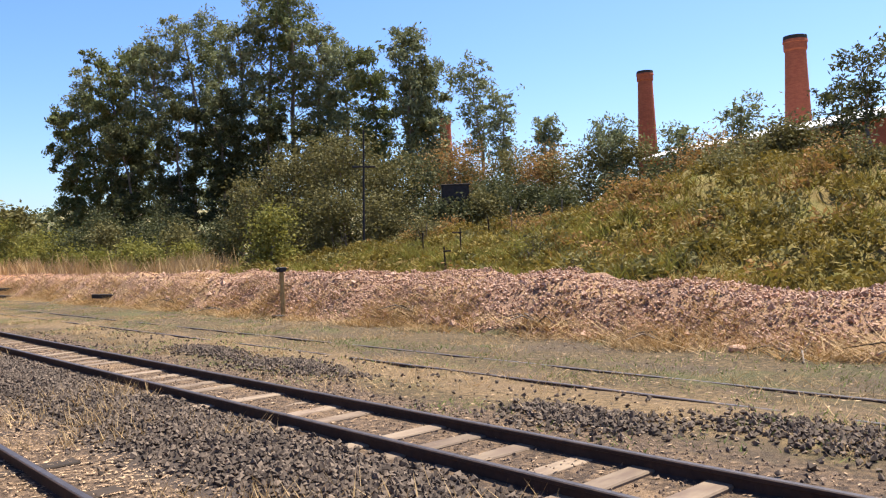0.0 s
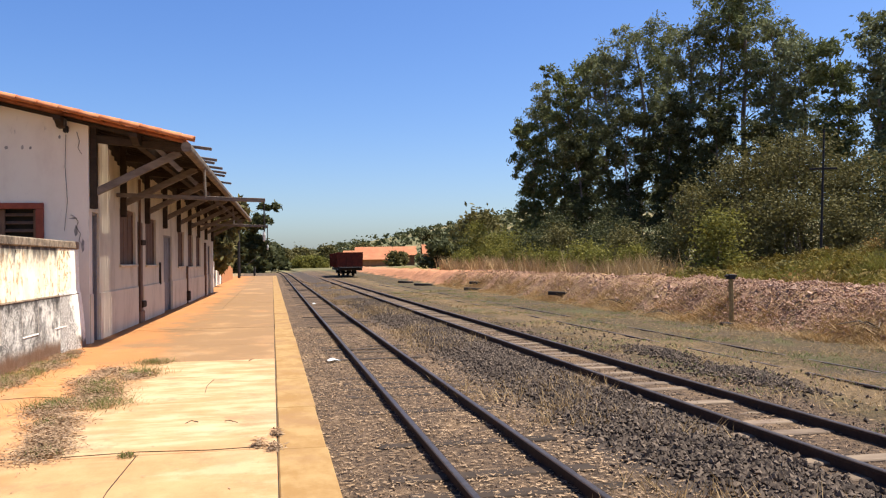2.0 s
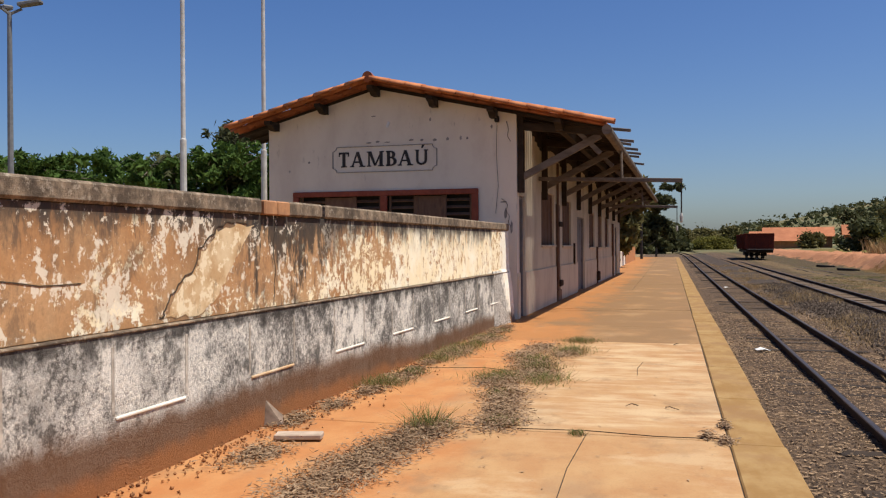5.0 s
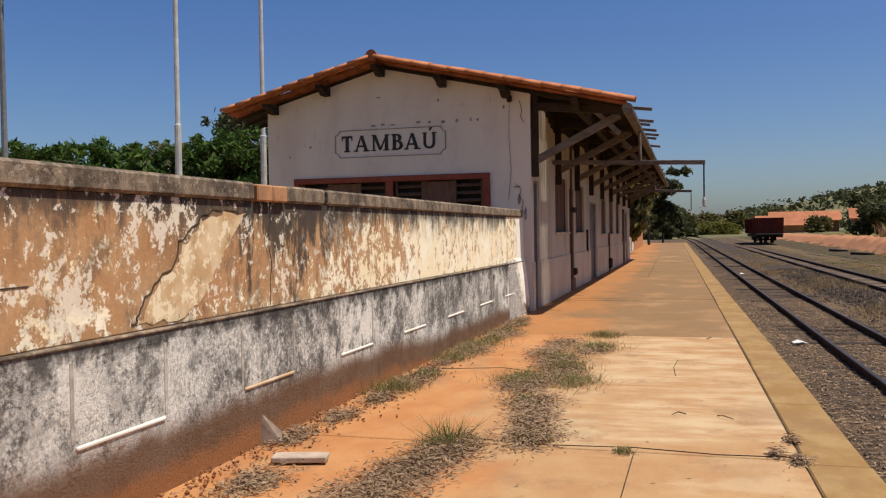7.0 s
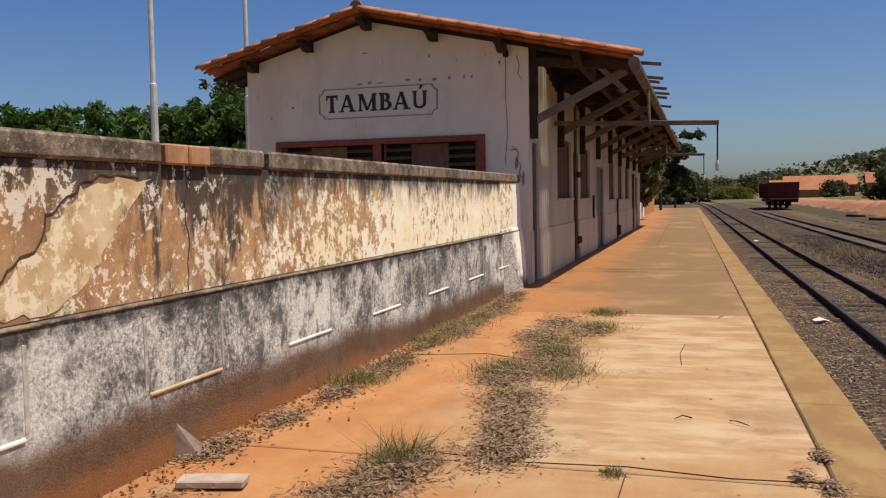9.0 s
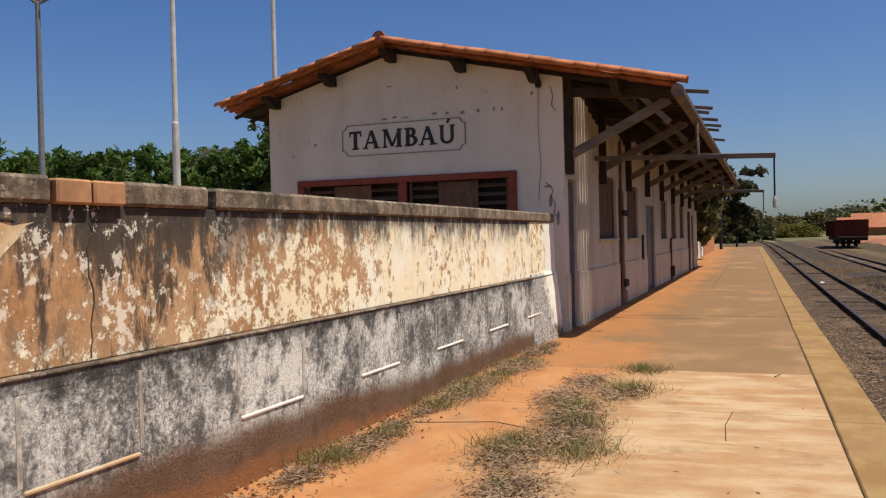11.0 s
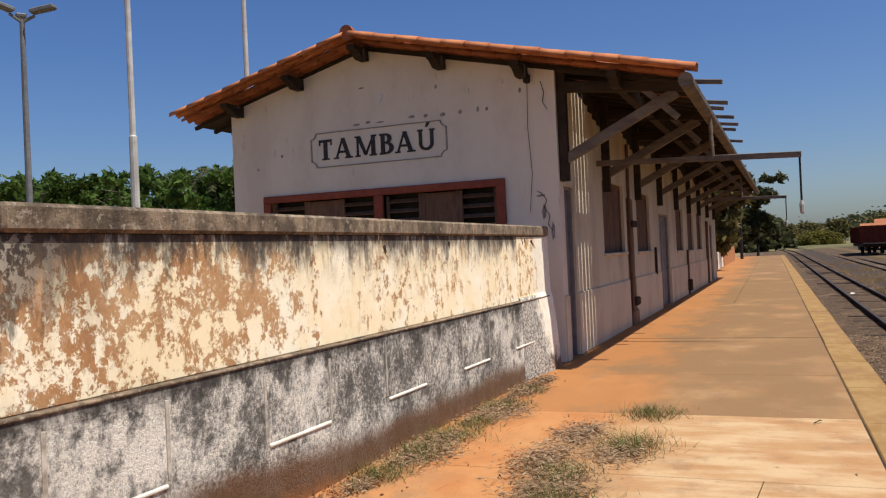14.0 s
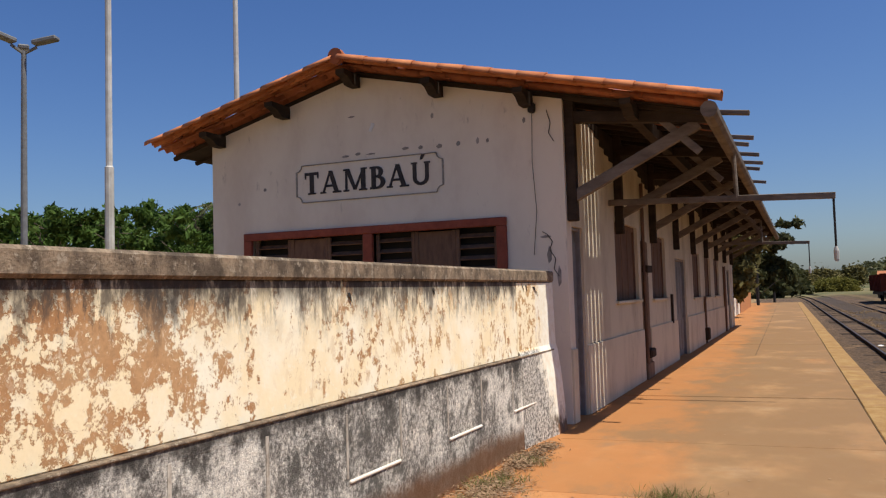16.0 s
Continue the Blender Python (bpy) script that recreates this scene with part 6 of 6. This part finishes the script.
for name, pts in (("corner_crack", [(-0.34, 2.62), (-0.27, 2.58), (-0.20, 2.48), (-0.24, 2.36), (-0.16, 2.24), (-0.19, 2.1), (-0.12, 2.0)]), ("corner_crack", [(-0.22, 4.3), (-0.17, 4.12), (-0.2, 3.98), (-0.13, 3.86)])):
    g = Geo()
    for (a, b), (c, d) in zip(pts, pts[1:]):
        g.beam((a, -0.003, b), (c, -0.003, d), 0.022, 0.008, 0)
    part(name, g, M_JOINT, st, "dark open crack near the corner")
for y, z, w in ((-1.05, 1.845, 0.05), (-0.93, 1.85, 0.07), (-0.62, 1.83, 0.16), (-0.52, 1.79, 0.05), (-3.6, 1.83, 0.06), (-5.1, 1.80, 0.07)):
    part("black_flake", Geo().add([(0.006, y - w / 2, z + 0.02), (0.012, y - w * 0.1, z - 0.012), (0.012, y + w * 0.3, z - 0.05), (0.006, y + w / 2, z - 0.045), (0.006, y + w * 0.25, z + 0.012), (0.006, y, z + 0.03), (0.0, y, z)], [(0, 1, 4, 5), (1, 2, 3, 4), (0, 6, 1), (1, 6, 2), (2, 6, 3), (3, 6, 4), (4, 6, 5), (5, 6, 0)]), M_BLACK, wall, "curled black flake of limewash")


def crack(points, x, parent, width=0.012, name="crack"):
    g = Geo()
    cr = np.random.default_rng(len(points))
    fine = [points[0]]
    for (a, b), (c, d) in zip(points, points[1:]):
        fine += [(a + (c - a) * t + cr.normal() * 0.012, b + (d - b) * t + cr.normal() * 0.012) for t in (0.25, 0.5, 0.75, 1.0)]
    points = fine
    for (a, b), (c, d) in zip(points, points[1:]):
        g.beam((x, a, b), (x, c, d), 0.006, width, 0)
    return part(name, g, M_JOINT, parent, "dark open crack")


crack([(-10.6, 1.83), (-10.95, 1.84), (-11.15, 1.73), (-11.35, 1.59), (-11.46, 1.44), (-11.61, 1.36), (-11.73, 1.25), (-11.82, 1.15), (-11.86, 1.08)], 0.003, wall, 0.009)
crack([(-14.6, 1.72), (-13.9, 1.55), (-13.4, 1.42), (-12.7, 1.40)], 0.001, wall, 0.008)
crack([(-10.1, 1.9), (-10.12, 1.6), (-10.09, 1.3), (-10.13, 1.08)], 0.001, wall, 0.007)
scar = [(-10.93, 1.82), (-11.13, 1.71), (-11.33, 1.57), (-11.44, 1.42), (-11.59, 1.34), (-11.71, 1.23), (-11.8, 1.10), (-11.4, 1.09), (-11.1, 1.22), (-10.95, 1.38), (-10.7, 1.62), (-10.5, 1.80)]
r = np.random.default_rng(3)
edge = []
for (a, b), (c, d) in zip(scar, scar[1:] + scar[:1]):
    edge += [(0.0035, a + (c - a) * t + r.normal() * 0.016, b + (d - b) * t + r.normal() * 0.014) for t in (0, 0.2, 0.4, 0.6, 0.8)]
part("bare_plaster", Geo().add(edge, [tuple(range(len(edge)))]), bare_plaster_material(), wall, "smooth buff plaster where the limewash fell off")
for pts in ([(-1.5, 5.4), (-1.53, 6.4), (-1.5, 7.5)], [(-1.2, 10.9), (-1.22, 11.5), (-1.17, 12.05)], [(-2.9, 7.7), (-2.2, 7.6), (-1.5, 7.66), (-0.9, 7.58), (-0.36, 7.62)], [(-3.9, 10.9), (-3.2, 11.1), (-2.6, 10.8)]):
    g = Geo()
    for (a, b), (c, d) in zip(pts, pts[1:]):
        g.beam((a, b, 0.003), (c, d, 0.003), 0.005, 0.006, 0)
    part("crack", g, M_JOINT, platform, "dark crack in the slab")

TUFTS = [(-2.89, 7.43, 0.15, 0.34), (-2.25, 10.2, 0.22, 0.2), (-2.82, 10.3, 0.25, 0.2), (-2.23, 12.9, 0.22, 0.22), (-2.23, 14.3, 0.22, 0.16), (-4.0, 11.6, 0.2, 0.2), (-4.08, 9.5, 0.22, 0.22), (-3.9, 14.5, 0.25, 0.14), (-2.3, 7.8, 0.12, 0.12), (-1.58, 7.5, 0.05, 0.08), (-3.98, 13.0, 0.28, 0.17), (-2.6, 9.2, 0.15, 0.12), (-2.45, 11.2, 0.2, 0.2), (-2.6, 11.9, 0.2, 0.16), (-3.95, 10.4, 0.16, 0.16), (-3.93, 12.3, 0.18, 0.2), (-3.88, 13.6, 0.15, 0.16), (-3.85, 15.6, 0.14, 0.13)]
r = np.random.default_rng(31)
for x, y, rad, h in TUFTS:
    n = int(70 + 1000 * rad * rad * 4)
    b = np.stack([r.normal(size=n) * rad * 0.6, r.normal(size=n) * rad * 0.75, 0 * np.arange(n)], axis=1)
    t = thing("weed_tuft", "green and dry grass tuft growing through the platform", "weed", pose(x, y, 0.0), "platform weeds")
    tagged(part("green_grass", fast_mesh("tuft_blades", blades(b, h * 0.58, 0.004, r, 1.0), 3), L_WEED, t), kind="stuff")
    tagged(part("dry_grass", fast_mesh("tuft_blades", blades(np.concatenate([b * 1.35, b * 1.1]), h * 0.42, 0.003, r, 1.8), 3), L_STRAW, t), kind="stuff")
PATCH = [(-3.05, 6.1, 0.3), (-2.97, 6.75, 0.28), (-2.85, 7.3, 0.26), (-2.3, 7.8, 0.24), (-2.4, 8.4, 0.22), (-2.5, 9.1, 0.26), (-2.75, 10.0, 0.3), (-2.45, 10.6, 0.3), (-2.6, 11.5, 0.3), (-2.3, 12.7, 0.24), (-2.75, 13.3, 0.26), (-2.85, 12.3, 0.26), (-4.0, 10.0, 0.22), (-3.95, 12.4, 0.3), (-3.85, 14.2, 0.3), (-3.95, 15.8, 0.22), (-4.1, 8.2, 0.16), (-0.36, 7.5, 0.07), (-0.34, 8.1, 0.06), (-0.5, 7.65, 0.05), (-3.9, 6.2, 0.2), (-4.2, 7.4, 0.18), (-3.1, 5.4, 0.3)] + [(-3.98 + 0.018 * (y - 12), y, 0.12 + 0.05 * math.sin(5 * y)) for y in (9.0, 9.8, 10.7, 11.3, 12.0, 12.9, 13.6, 14.9, 15.4, 16.4)]
q = []
for x, y, rad in PATCH:
    n = int(24000 * rad * rad) + 140
    c = np.stack([x + r.normal(size=n) * rad * 0.5, y + r.normal(size=n) * rad * 0.95, 0.004 + 0.055 * r.uniform(0, 1, n) ** 2], axis=1)
    lv = leaves(c, 0.017, r, 3.8, 0.0).reshape(n, 4, 3)
    lv[:, :, 2] = np.maximum(c[:, None, 2] + (lv[:, :, 2] - c[:, None, 2]) * 0.45, 0.004)
    q.append(lv.reshape(-1, 3))
c = np.stack([r.uniform(-4.1, -0.4, 260), r.uniform(3, 18, 260), 0.006 + 0 * np.arange(260)], axis=1)
lv = leaves(c, 0.02, r, 2.2, 0.0).reshape(260, 4, 3)
lv[:, :, 2] = 0.006
q.append(lv.reshape(-1, 3))
tagged(part("leaf_litter", fast_mesh("leaf_litter", np.concatenate(q), 4), L_CRISP), "dead brown leaves gathered in cracks of the platform", "litter", kind="stuff")

n = 900
c = np.stack([-4.12 + 0.03 * r.uniform(0, 1, n) + np.abs(r.normal(size=n)) * 0.22, 3.5 + 8 * r.uniform(0, 1, n) ** 0.8, r.uniform(0.0, 0.02, n)], axis=1)
c[:, 0] -= 0.025 * (17.5 - c[:, 1])
tagged(part("soil_crumbs", stones(c, 0.014, r), M_SOIL), "orange soil crumbs and grit fallen along the wall foot", "rubble", kind="stuff")

st1 = thing("stone_fragment", "broken wedge of masonry standing on the platform", "stone", pose(-4.32, 7.2, 0.0, 0, 0, 15))
part("fragment", Geo().add([(-0.11, -0.05, 0), (0.13, -0.03, 0), (0.12, 0.06, 0), (-0.1, 0.05, 0), (-0.13, -0.02, 0.27), (-0.05, -0.01, 0.25), (0.11, 0.03, 0.09), (-0.1, 0.06, 0.22)], [(0, 3, 2, 1), (4, 5, 7), (5, 6, 7), (0, 1, 6, 5, 4), (1, 2, 6), (2, 3, 7, 6), (3, 0, 4, 7)]), simple("brown_masonry", (0.34, 0.25, 0.18), (0.20, 0.14, 0.10), 14), st1)
st2 = thing("plaster_plank", "pale broken plank of plaster lying on the platform", "debris", pose(-3.82, 6.75, 0.012, 0, 0, 14))
part("plank", Geo().box(-0.2, 0.2, -0.075, 0.075, 0, 0.045, 0.008), simple("grey_pink_plaster", (0.52, 0.40, 0.30), (0.36, 0.27, 0.20), 9), st2)
for x, y, a in ((0.72, 15.6, 20), (1.4, 36.5, 50)):
    t = thing("paper_scrap", "white paper scrap lying on the track gravel", "litter", pose(x, y, gz(x, y) + 0.03, 0, 4, a), "paper scraps")
    part("sheet", Geo().add([(-0.13, -0.07, 0), (0.0, -0.09, 0.03), (0.15, -0.04, 0), (0.11, 0.08, 0.02), (0, 0.07, 0.05), (-0.11, 0.06, 0.01)], [(0, 1, 4, 5), (1, 2, 3, 4)]), M_PAPER, t)
sp2 = thing("twigs", "dry twigs scattered on the platform", "twigs", group="")
r = np.random.default_rng(41)
for i in range(8):
    x, y, a, l = r.uniform(-4.0, -0.6), r.uniform(4.5, 17), r.uniform(0, 6.3), r.uniform(0.06, 0.18)
    part("twig", Geo().tube([(x, y, 0.012), (x + math.cos(a) * l * 0.5, y + math.sin(a) * l * 0.5, 0.03), (x + math.cos(a + 0.3) * l, y + math.sin(a + 0.3) * l, 0.012)], [0.006, 0.005, 0.003], 5), M_DARKWOOD, sp2)
